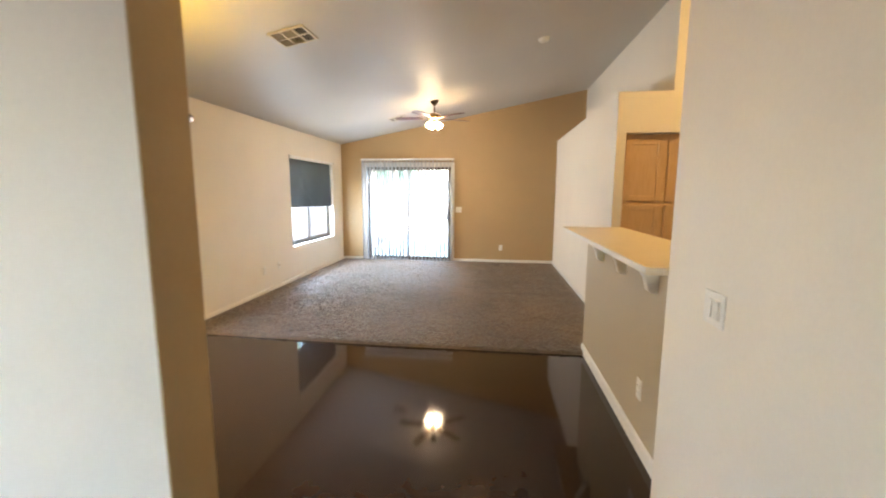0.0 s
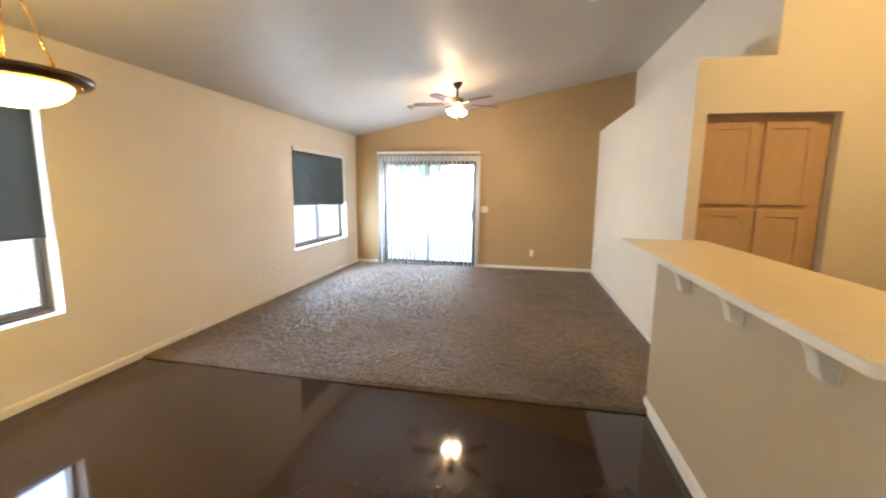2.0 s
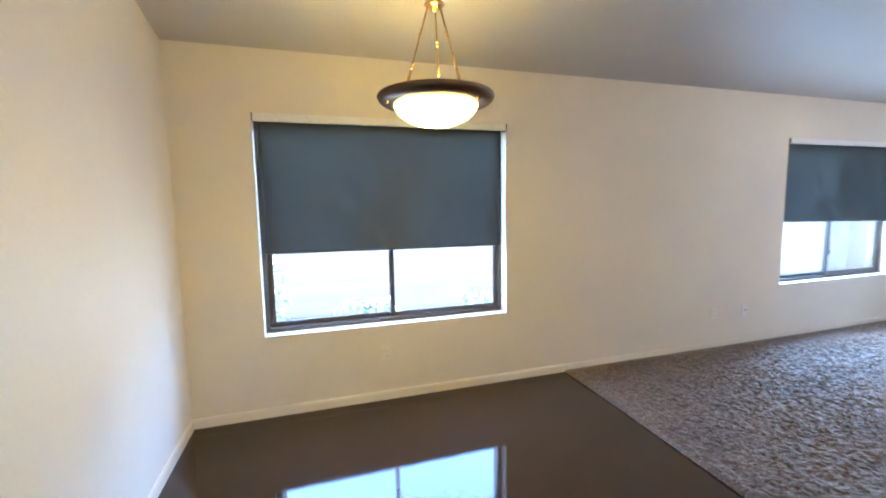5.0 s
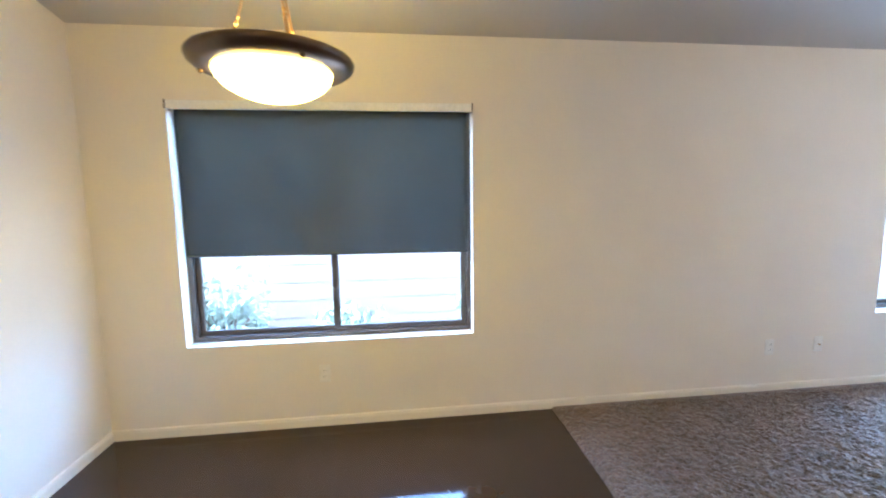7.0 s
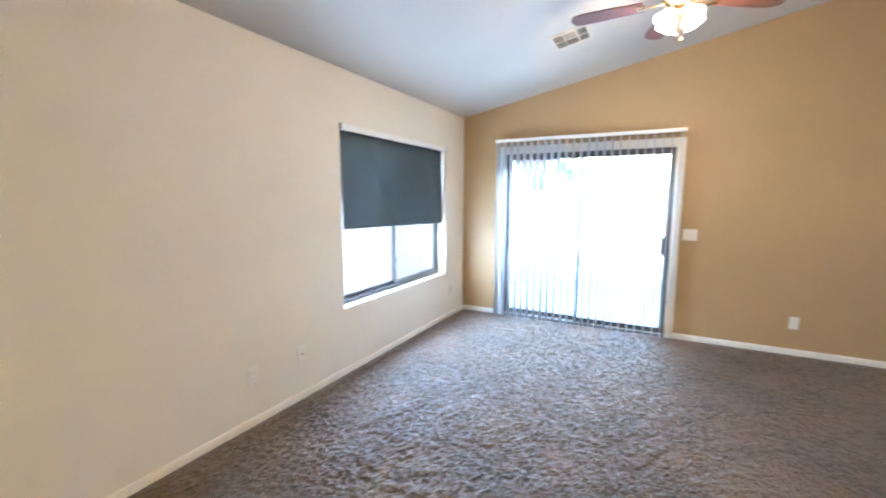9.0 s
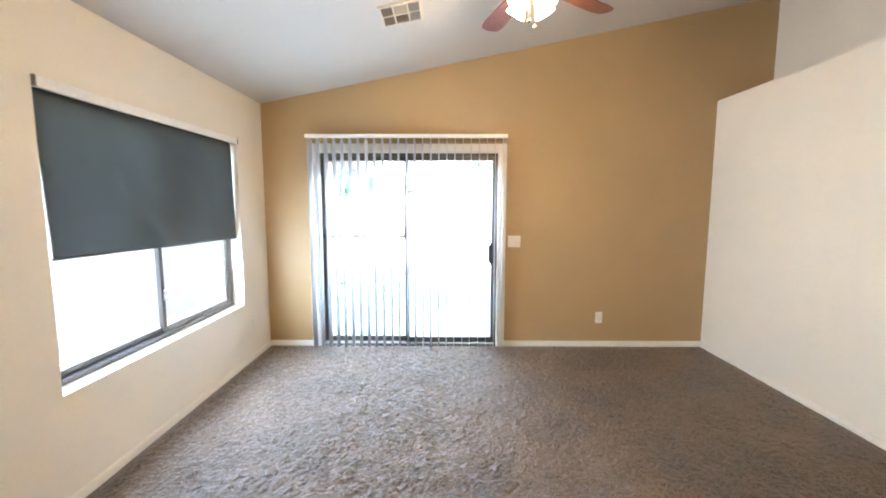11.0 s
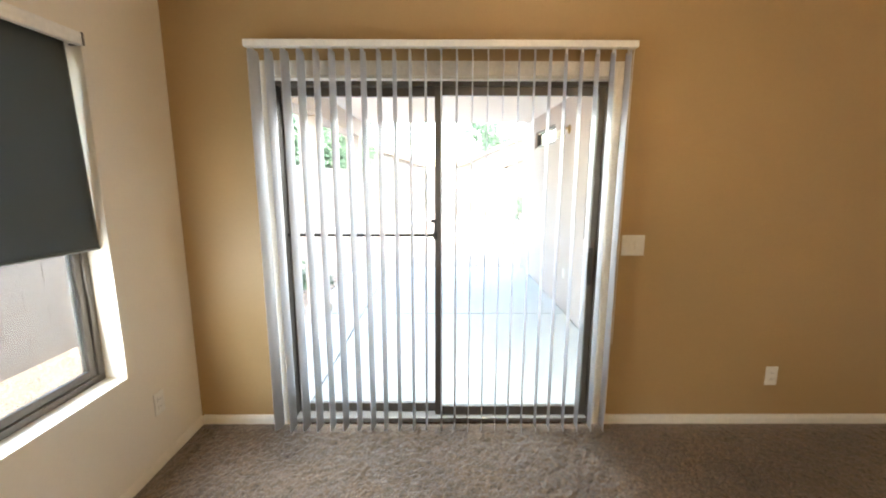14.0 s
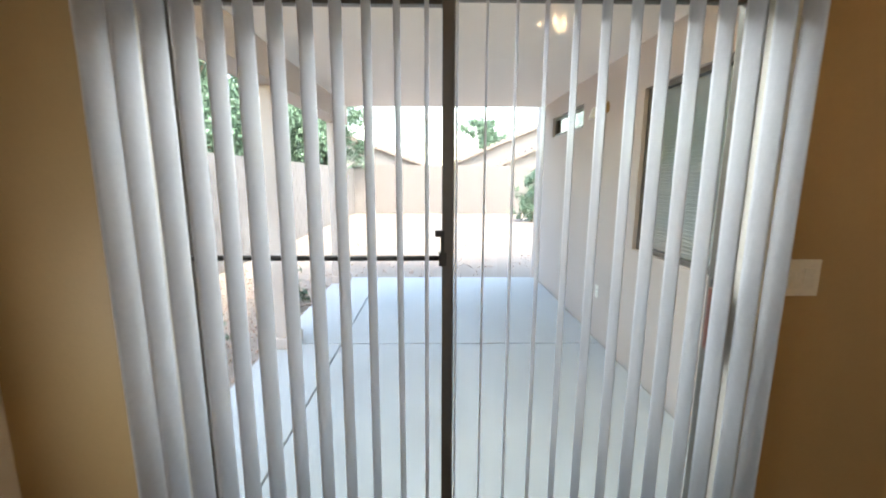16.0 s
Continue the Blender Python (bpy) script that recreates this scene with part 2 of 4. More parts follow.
def lathe(profile, n=32, bm=None, at=(0, 0, 0)):
    """A turned body round the z axis from (radius, height) pairs."""
    bm = bm or bmesh.new()
    rings = []
    for r, z in profile:
        if r < 1e-5:
            rings.append([bm.verts.new((at[0], at[1], at[2] + z))])
        else:
            rings.append([bm.verts.new((at[0] + r * math.cos(2 * math.pi * i / n), at[1] + r * math.sin(2 * math.pi * i / n), at[2] + z)) for i in range(n)])
    for a, b in zip(rings, rings[1:]):
        for i in range(n):
            j = (i + 1) % n
            f = [a[i % len(a)], a[j % len(a)], b[j % len(b)], b[i % len(b)]]
            f = list(dict.fromkeys(f))
            if len(f) > 2:
                bm.faces.new(f)
    bmesh.ops.recalc_face_normals(bm, faces=bm.faces)
    for f in bm.faces:
        f.smooth = True
    return bm


def tube(pts, r, n=8, bm=None):
    bm = bm or bmesh.new()
    pts = [Vector(p) for p in pts]
    rings = []
    for i, p in enumerate(pts):
        d = (pts[min(i + 1, len(pts) - 1)] - pts[max(i - 1, 0)]).normalized()
        u = d.cross(Vector((0, 0, 1)) if abs(d.z) < 0.9 else Vector((1, 0, 0))).normalized()
        w = d.cross(u)
        rr = r[i] if isinstance(r, (list, tuple)) else r
        rings.append([bm.verts.new(p + rr * (u * math.cos(2 * math.pi * k / n) + w * math.sin(2 * math.pi * k / n))) for k in range(n)])
    for a, b in zip(rings, rings[1:]):
        for k in range(n):
            f = bm.faces.new((a[k], a[(k + 1) % n], b[(k + 1) % n], b[k]))
            f.smooth = True
    bm.faces.new(rings[0][::-1])
    bm.faces.new(rings[-1])
    bmesh.ops.recalc_face_normals(bm, faces=bm.faces)
    return bm


def mesh_of(name, bm, material):
    me = bpy.data.meshes.new(name)
    bm.to_mesh(me)
    bm.free()
    me.materials.append(material)
    return me


def part(name, bm, material, parent=None, label=""):
    ob = new(name, mesh_of(name, bm, material))
    if parent:
        ob.parent = parent
        ob.matrix_parent_inverse = parent.matrix_basis.inverted()
    if label:
        ob["label"] = label
    return ob


def thing(name, at, label, category, group="", kind=""):
    ob = new(name)
    ob.empty_display_size = 0.1
    ob.matrix_basis = pose(*at)
    return tagged(ob, label, category, group, kind)


def structure(name, bm, material, label, category="wall"):
    return tagged(part(name, bm, material), label, category, kind="structure")


def wall(axis, c0, c1, u0, u1, z0, top, holes=()):
    """A wall with thickness from c0 to c1 across, u0 to u1 along, holes (ua, ub, za, zb); top: a height or a function of u."""
    us = sorted({u0, u1, *[h[0] for h in holes], *[h[1] for h in holes]})
    hi = top(u1) if callable(top) else top
    zs = sorted({z0, *[h[2] for h in holes if h[2] > z0], *[h[3] for h in holes]}) + [1e6]
    bm = bmesh.new()
    cache = {}

    def vert(u, z, c):
        zz = (top(u) if callable(top) else top) if z > 1e5 else z
        k = (u, z, c)
        if k not in cache:
            cache[k] = bm.verts.new((u, c, zz) if axis == "x" else (c, u, zz))
        return cache[k]

    def solid(i, j):
        if i < 0 or j < 0 or i >= len(us) - 1 or j >= len(zs) - 1:
            return False
        um, zm = (us[i] + us[i + 1]) / 2, min((zs[j] + zs[j + 1]) / 2, hi + 5)
        return not any(h[0] < um < h[1] and h[2] <= zs[j] and zs[j + 1] <= h[3] for h in holes)

    for i in range(len(us) - 1):
        for j in range(len(zs) - 1):
            if not solid(i, j):
                continue
            a, b, lo, up = us[i], us[i + 1], zs[j], zs[j + 1]
            bm.faces.new([vert(a, lo, c0), vert(b, lo, c0), vert(b, up, c0), vert(a, up, c0)])
            bm.faces.new([vert(a, lo, c1), vert(a, up, c1), vert(b, up, c1), vert(b, lo, c1)])
            for di, dj, p, q in ((-1, 0, (a, lo), (a, up)), (1, 0, (b, up), (b, lo)), (0, -1, (b, lo), (a, lo)), (0, 1, (a, up), (b, up))):
                if not solid(i + di, j + dj):
                    bm.faces.new([vert(*p, c0), vert(*q, c0), vert(*q, c1), vert(*p, c1)])
    bmesh.ops.recalc_face_normals(bm, faces=bm.faces)
    return bm


# ---- the house ----
XE, YB = 3.9, -2.3                         # kitchen's east wall, entry's south wall
structure("wall_west", wall("y", XW, XW - 0.16, YB - 0.15, YN + 0.16, -0.1, zc(XW), [W1, W2, W0]), M_CREAM, "cream painted wall with window openings")
structure("wall_north", wall("x", YN, YN + 0.16, XW, XE, -0.1, zc, [(DOOR[0], DOOR[1], -0.1, DOOR[2])]), M_TAN, "tan accent wall with a sliding door opening")
structure("wall_south", wall("x", YS - 0.15, YS, XW, -0.888, -0.1, zc), M_CREAM, "cream painted wall at the dining end")
# Thin tan strip added over the cream end face to darken it like shade.
structure("jamb_shade_strip", bx(-0.888, -0.883, YS - 0.15, YS, 0, zc(-0.888)), M_TAN, "tan strip standing in for shade on the end face of the dining wall", "trim")
structure("wall_entry", wall("y", XN, XN + 0.15, YB, YE, -0.1, zc(XN)), M_CREAM, "cream painted wall beside the entry")
# Out of view; opening width sets how much daylight reaches the entry walls.
structure("wall_front", wall("x", YB - 0.15, YB, XW, XE, -0.1, zc, [(-1.8, -1.52, -0.1, 2.05)]), M_CREAM, "unseen cream front wall with a narrow opening for daylight")
structure("wall_east", wall("y", XE, XE + 0.15, YB - 0.15, YN + 0.16, -0.1, zc(XE)), M_CREAM, "cream kitchen wall")
structure("wall_kitchen", wall("x", YP, YP + 0.12, XP, XL, -0.1, ZLEDGE, [(1.18, XL, -0.1, 2.065)]), M_CREAM, "cream kitchen wall with a cabinet niche")
structure("wall_kitchen_upper", wall("x", YP, YP + 0.12, XL, XE, -0.1, zc, [(XL, 2.08, -0.1, 2.065)]), M_CREAM, "cream kitchen wall reaching the ceiling")
structure("wall_partition", wall("y", XP, XP + 0.09, YP + 0.12, YN, -0.1, ZLEDGE), M_CREAM, "cream partition wall below a plant ledge")
structure("ledge", bx(XP + 0.09, XL, YP + 0.12, YN, ZLEDGE - 0.08, ZLEDGE), M_CREAM, "cream plant ledge on top of the partition", "ledge")
structure("wall_ledge", wall("y", XL, XL + 0.12, YP + 0.12, YN, ZLEDGE - 0.08, zc(XL)), M_CREAM, "cream wall above the plant ledge")
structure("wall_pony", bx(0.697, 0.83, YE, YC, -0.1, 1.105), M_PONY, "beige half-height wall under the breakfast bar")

# Slab runs on past the front wall as an unseen eave against the sun.
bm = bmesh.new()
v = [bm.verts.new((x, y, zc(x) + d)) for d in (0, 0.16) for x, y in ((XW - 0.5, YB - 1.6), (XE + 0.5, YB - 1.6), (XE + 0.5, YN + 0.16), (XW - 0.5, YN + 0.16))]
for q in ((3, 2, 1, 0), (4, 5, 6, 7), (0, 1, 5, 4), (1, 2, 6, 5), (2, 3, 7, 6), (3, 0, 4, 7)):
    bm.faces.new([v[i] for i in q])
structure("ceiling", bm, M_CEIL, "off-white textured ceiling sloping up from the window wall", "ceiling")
structure("floor", bx(XW - 0.16, XE, YB - 1.6, YN + 0.16, -0.1, 0.0), M_FLOOR, "glossy dark brown stained concrete floor", "floor")


def carpet():
    """Deep pile laid as a fine, uneven sheet with a rolled front edge."""
    step = 0.0125
    xs = np.arange(XW + 0.004, XP - 0.003, step)
    ys = np.arange(YC - 0.03, YN - 0.003, step)
    gx, gy = np.meshgrid(xs, ys)
    rng = np.random.default_rng(4)
    z = 0.010 + 0.009 * rng.random(gx.shape)
    for cy, cx, amp in ((2, 2, 0.014), (3, 3, 0.006), (6, 5, 0.005), (14, 20, 0.008), (40, 46, 0.013)):
        lump = rng.random((gx.shape[0] // cy + 2, gx.shape[1] // cx + 2))
        iy, ix = np.meshgrid(np.arange(gx.shape[0]) / cy, np.arange(gx.shape[1]) / cx, indexing="ij")
        i0, j0 = iy.astype(int), ix.astype(int)
        fy, fx = iy - i0, ix - j0
        fy, fx = fy * fy * (3 - 2 * fy), fx * fx * (3 - 2 * fx)
        z += amp * (lump[i0, j0] * (1 - fy) * (1 - fx) + lump[i0 + 1, j0] * fy * (1 - fx) + lump[i0, j0 + 1] * (1 - fy) * fx + lump[i0 + 1, j0 + 1] * fy * fx)
    z -= 0.008
    edge = np.minimum(np.minimum(gx - xs[0], xs[-1] - gx), ys[-1] - gy)
    z = 0.012 + (z - 0.012) * np.clip(edge / 0.10, 0.15, 1)
    z = np.maximum(z, 0.004)
    gx = gx + 0.004 * (rng.random(gx.shape) - 0.5)
    gy = gy + 0.004 * (rng.random(gx.shape) - 0.5)
    z[0] = 0.001
    z[1] *= 0.8
    swing = np.clip((gx - XW) / 2.4, 0, 1)
    gy = gy - 0.07 * swing * swing * (3 - 2 * swing) * np.clip(1 - (gy - YC) / 0.8, 0, 1)
    h, w = gx.shape
    co = np.stack([gx, gy, z], -1).reshape(-1, 3)
    idx = np.arange(h * w).reshape(h, w)
    f = np.stack([idx[:-1, :-1], idx[:-1, 1:], idx[1:, 1:], idx[1:, :-1]], -1).reshape(-1, 4)
    me = bpy.data.meshes.new("carpet")
    me.from_pydata(co.tolist(), [], f.tolist())
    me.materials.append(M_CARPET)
    ob = new("carpet", me)
    return tagged(ob, "brown-grey deep pile wall-to-wall carpet with worn patches", "carpet", kind="structure")


carpet()


def baseboard(name, pts, h=0.075, d=0.013, material=None):
    """A board with a rounded top along a run of two points; it stands to the left of the run."""
    (xa, ya), (xb, yb) = pts
    u = Vector((xb - xa, yb - ya, 0))
    n = Vector((-u.y, u.x, 0)).normalized()
    prof = [(0, 0), (d, 0), (d, h * 0.72), (d * 0.8, h * 0.8), (d * 0.8, h * 0.9), (d * 0.35, h), (0, h)]
    bm = bmesh.new()
    ends = [[bm.verts.new(Vector((x, y, 0)) + n * a + Vector((0, 0, b))) for a, b in prof] for x, y in ((xa, ya), (xb, yb))]
    k = len(prof)
    for i in range(k):
        bm.faces.new((ends[0][i], ends[0][(i + 1) % k], ends[1][(i + 1) % k], ends[1][i]))
    bm.faces.new(ends[0][::-1])
    bm.faces.new(ends[1])
    bmesh.ops.recalc_face_normals(bm, faces=bm.faces)
    return structure(name, bm, material or M_TRIM, "white painted baseboard along the wall", "baseboard")


baseboard("baseboard_west", ((XW, YN), (XW, YS)), 0.065, material=M_CREAM)
baseboard("baseboard_north_1", ((-2.885, YN), (XW + 0.014, YN)), 0.07)
baseboard("baseboard_north_2", ((XP, YN), (-0.955, YN)), 0.07)
baseboard("baseboard_south", ((XW + 0.014, YS), (-0.888, YS)), 0.065, material=M_CREAM)
baseboard("baseboard_pony", ((0.697, YE), (0.697, YC)), 0.085)
baseboard("baseboard_pony_end", ((0.697, YC), (0.83, YC)), 0.085)
baseboard("baseboard_partition", ((XP, YP), (XP, YN)), 0.06)


# ---- windows ----
def window(name, y0, y1, z0, z1, screened=False):
    w = thing(name, (XW - 0.12, (y0 + y1) / 2, z0), "aluminium sliding window with two panes in a deep white reveal", "window", kind="structure")
    x0, x1 = XW - 0.145, XW - 0.095
    fr = bmesh.new()
    t = 0.032
    box(fr, x0, x1, y0, y1, z0 + 0.012, z0 + 0.012 + t, 0.004)
    box(fr, x0, x1, y0, y1, z1 - t, z1, 0.004)
    box(fr, x0, x1, y0, y0 + t, z0 + 0.012 + t, z1 - t, 0.004)
    box(fr, x0, x1, y1 - t, y1, z0 + 0.012 + t, z1 - t, 0.004)
    part("window_frame", fr, M_ALU, w)
    ym = (y0 + y1) / 2
    for a, b, xo in ((y0 + t, ym + 0.02, x0 + 0.012), (ym - 0.02, y1 - t, x0 + 0.031)):
        sash = bmesh.new()
        za, zb, s = z0 + 0.012 + t, z1 - t, 0.033
        box(sash, xo - 0.008, xo + 0.009, a, a + s, za, zb, 0.003)
        box(sash, xo - 0.008, xo + 0.009, b - s, b, za, zb, 0.003)
        box(sash, xo - 0.008, xo + 0.009, a + s, b - s, za, za + s, 0.003)
        box(sash, xo - 0.008, xo + 0.009, a + s, b - s, zb - s, zb, 0.003)
        so = part("sash", sash, M_ALU, w)
        g = part("pane", bx(xo - 0.002, xo + 0.002, a + s, b - s, za + s, zb - s), M_GLASS, so)
        g.visible_shadow = False
    if screened:
        scr = bmesh.new()
        for q in ((ym, ym + 0.014, z0 + 0.044, z1 - 0.032), (y1 - 0.046, y1 - 0.032, z0 + 0.044, z1 - 0.032), (ym + 0.014, y1 - 0.046, z0 + 0.044, z0 + 0.058), (ym + 0.014, y1 - 0.046, z1 - 0.046, z1 - 0.032)):
            box(scr, x0 - 0.012, x0 - 0.002, *q)
        so = part("screen_frame", scr, M_ALUW, w)
        g = part("insect_screen", bx(x0 - 0.008, x0 - 0.007, ym + 0.014, y1 - 0.046, z0 + 0.058, z1 - 0.046), M_SCREEN, so, "fine grey insect mesh")
        g.visible_shadow = False
    latch = bx(x0 + 0.04, x0 + 0.058, ym - 0.012, ym + 0.008, z0 + 0.26, z0 + 0.33, 0.003)
    box(latch, x0 + 0.055, x0 + 0.068, ym - 0.008, ym + 0.004, z0 + 0.28, z0 + 0.30, 0.002)
    part("latch", latch, M_ALU, w, "small dark sash latch")
    part("window_sill", bx(XW - 0.155, XW + 0.003, y0 + 0.001, y1 - 0.001, z0 + 0.001, z0 + 0.012, 0.003), M_TRIM, w, "white painted sill")


window("window_1", *W1)
window("window_2", *W2, screened=True)


def roller_shade(y0, y1, ztop, zl, zr, skew, label):
    """zl, zr: the hem's height at the two ends; skew: how far the hem swings along the wall."""
    xs = XW - 0.03
    s = thing("roller_shade", (xs, (y0 + y1) / 2, ztop), label, "roller shade", "roller shades")
    rail = lathe([(0, 0), (0.021, 0), (0.021, y1 - y0 - 0.01), (0, y1 - y0 - 0.01)], 18)
    bmesh.ops.transform(rail, matrix=pose(xs, y1 - 0.005, ztop - 0.024, 90, 0, 0), verts=rail.verts)
    part("roller_tube", rail, M_TRIM, s, "white roller tube")
    part("head_rail", bx(XW - 0.012, XW + 0.012, y0 + 0.002, y1 - 0.002, ztop - 0.052, ztop - 0.001, 0.006), M_WHITE, s, "white plastic head rail")
    for y in (y0 + 0.004, y1 - 0.004):
        part("bracket", bx(XW - 0.045, XW + 0.016, y - 0.004, y + 0.004, ztop - 0.05, ztop, 0.002), M_ALU, s, "dark metal end bracket")
    nu, nv = 70, 40
    bm = bmesh.new()
    grid = []
    for j in range(nv + 1):
        row = []
        for i in range(nu + 1):
            u, q = i / nu, j / nv
            zb = zl + (zr - zl) * u
            y = y0 + 0.03 + (y1 - y0 - 0.06) * u + skew * q
            z = ztop - 0.03 + (zb - ztop + 0.03) * q
            fold = 0.010 * q * math.sin(9 * u + 3 * q) + 0.009 * q * math.exp(-((u - 0.22 - 0.2 * q) / 0.05) ** 2) * math.sin(9 * q) \
                + 0.006 * q * math.exp(-((u - 0.72 - 0.2 * q) / 0.09) ** 2)
            row.append(bm.verts.new((xs - 0.012 + fold * 3.8 * math.sin(math.pi * u) ** 0.6, y, z)))
        grid.append(row)
    for j in range(nv):
        for i in range(nu):
            f = bm.faces.new((grid[j][i], grid[j][i + 1], grid[j + 1][i + 1], grid[j + 1][i]))
            f.smooth = True
    bmesh.ops.solidify(bm, geom=list(bm.faces), thickness=0.0012)
    part("fabric", bm, M_SHADE, s, "dark charcoal blackout fabric with soft creases")
    hem = bmesh.new()
    a = Vector((xs - 0.012, y0 + 0.03 + skew, zl + 0.002))
    b = Vector((xs - 0.012, y1 - 0.03 + skew, zr + 0.002))
    tube([a, b], 0.006, 8, hem)
    part("hem_bar", hem, M_SHADE, s)


roller_shade(W1[0], W1[1], W1[3], 1.124, 1.110, 0.0, "charcoal roller shade drawn over half of the dining window")
roller_shade(W2[0], W2[1], W2[3], 1.204, 1.166, 0.034, "charcoal roller shade hanging slightly crooked over half of a window")


# ---- sliding door and its blind ----
def sliding_door():
    x0, x1, zt = DOOR
    d = thing("door_1", ((x0 + x1) / 2, YN + 0.09, 0), "bronze aluminium sliding glass patio door, closed", "sliding door", kind="structure")
    ya, yb = YN + 0.045, YN + 0.145
    fr = bmesh.new()
    box(fr, x0, x0 + 0.02, ya, yb, 0.0, zt, 0.003)
    box(fr, x1 - 0.02, x1, ya, yb, 0.0, zt, 0.003)
    box(fr, x0 + 0.02, x1 - 0.02, ya, yb, zt - 0.035, zt, 0.003)
    part("door_frame", fr, M_ALU, d)
    part("threshold", bx(x0 + 0.02, x1 - 0.02, ya - 0.02, yb, 0.0, 0.03, 0.005), M_ALUW, d, "grey metal track")
    xm = (x0 + x1) / 2 - 0.02
    s = 0.036
    for a, b, y, nm in ((x0 + 0.02, xm + 0.02, YN + 0.115, "fixed_panel"), (xm - 0.02, x1 - 0.02, YN + 0.075, "sliding_panel")):
        fm = bmesh.new()
        za, zb = 0.03, zt - 0.035
        for bb in ((a, a + s, za, zb), (b - s, b, za, zb), (a + s, b - s, za, za + 0.055), (a + s, b - s, zb - 0.045, zb)):
            box(fm, bb[0], bb[1], y - 0.014, y + 0.014, bb[2], bb[3], 0.003)
        p = part(nm, fm, M_ALU, d)
        g = part("pane", bx(a + s, b - s, y - 0.003, y + 0.003, za + 0.055, zb - 0.045), M_GLASS, p)
        g.visible_shadow = False
    h = bmesh.new()
    box(h, x1 - 0.07, x1 - 0.045, YN + 0.03, YN + 0.061, 0.86, 1.08, 0.006)
    box(h, x1 - 0.082, x1 - 0.06, YN + 0.005, YN + 0.03, 0.88, 1.06, 0.008)
    part("door_handle", h, M_BLACK, d, "black pull handle with a wooden grip")
    grip = bx(x1 - 0.095, x1 - 0.083, YN + 0.0, YN + 0.03, 0.855, 1.06, 0.005)
    part("grip", grip, M_BLADE, d, "dark wooden grip")
    bar = tube([(x0 + 0.02, YN + 0.085, 1.142), (xm + 0.0, YN + 0.085, 1.142)], 0.009, 8)
    bo = part("security_bar", bar, M_BLACK, d, "dark metal security bar across the fixed panel")
    br = bx(xm - 0.03, xm - 0.005, YN + 0.058, YN + 0.10, 1.12, 1.165, 0.003)
    box(br, xm - 0.042, xm - 0.012, YN + 0.058, YN + 0.075, 1.215, 1.235, 0.003)
    box(br, xm - 0.024, xm - 0.012, YN + 0.058, YN + 0.07, 1.16, 1.22, 0.002)
    part("bar_bracket", br, M_BLACK, bo)
    t = 0.075
    cas = bmesh.new()
    for a, b, c, e in ((x0 - t, x0, 0.0, zt + t), (x1, x1 + t, 0.0, zt + t), (x0, x1, zt, zt + t)):
        box(cas, a, b, YN - 0.016, YN + 0.001, c, e, 0.004)
    part("casing", cas, M_TRIM, d, "white painted casing")
    jm = bmesh.new()
    box(jm, x0 + 0.001, x0 + 0.004, YN - 0.012, ya, 0, zt - 0.012)
    box(jm, x1 - 0.004, x1 - 0.001, YN - 0.012, ya, 0, zt - 0.012)
    box(jm, x0 + 0.001, x1 - 0.001, YN - 0.012, ya, zt - 0.012, zt - 0.001)
    part("jamb_lining", jm, M_TRIM, d)


sliding_door()


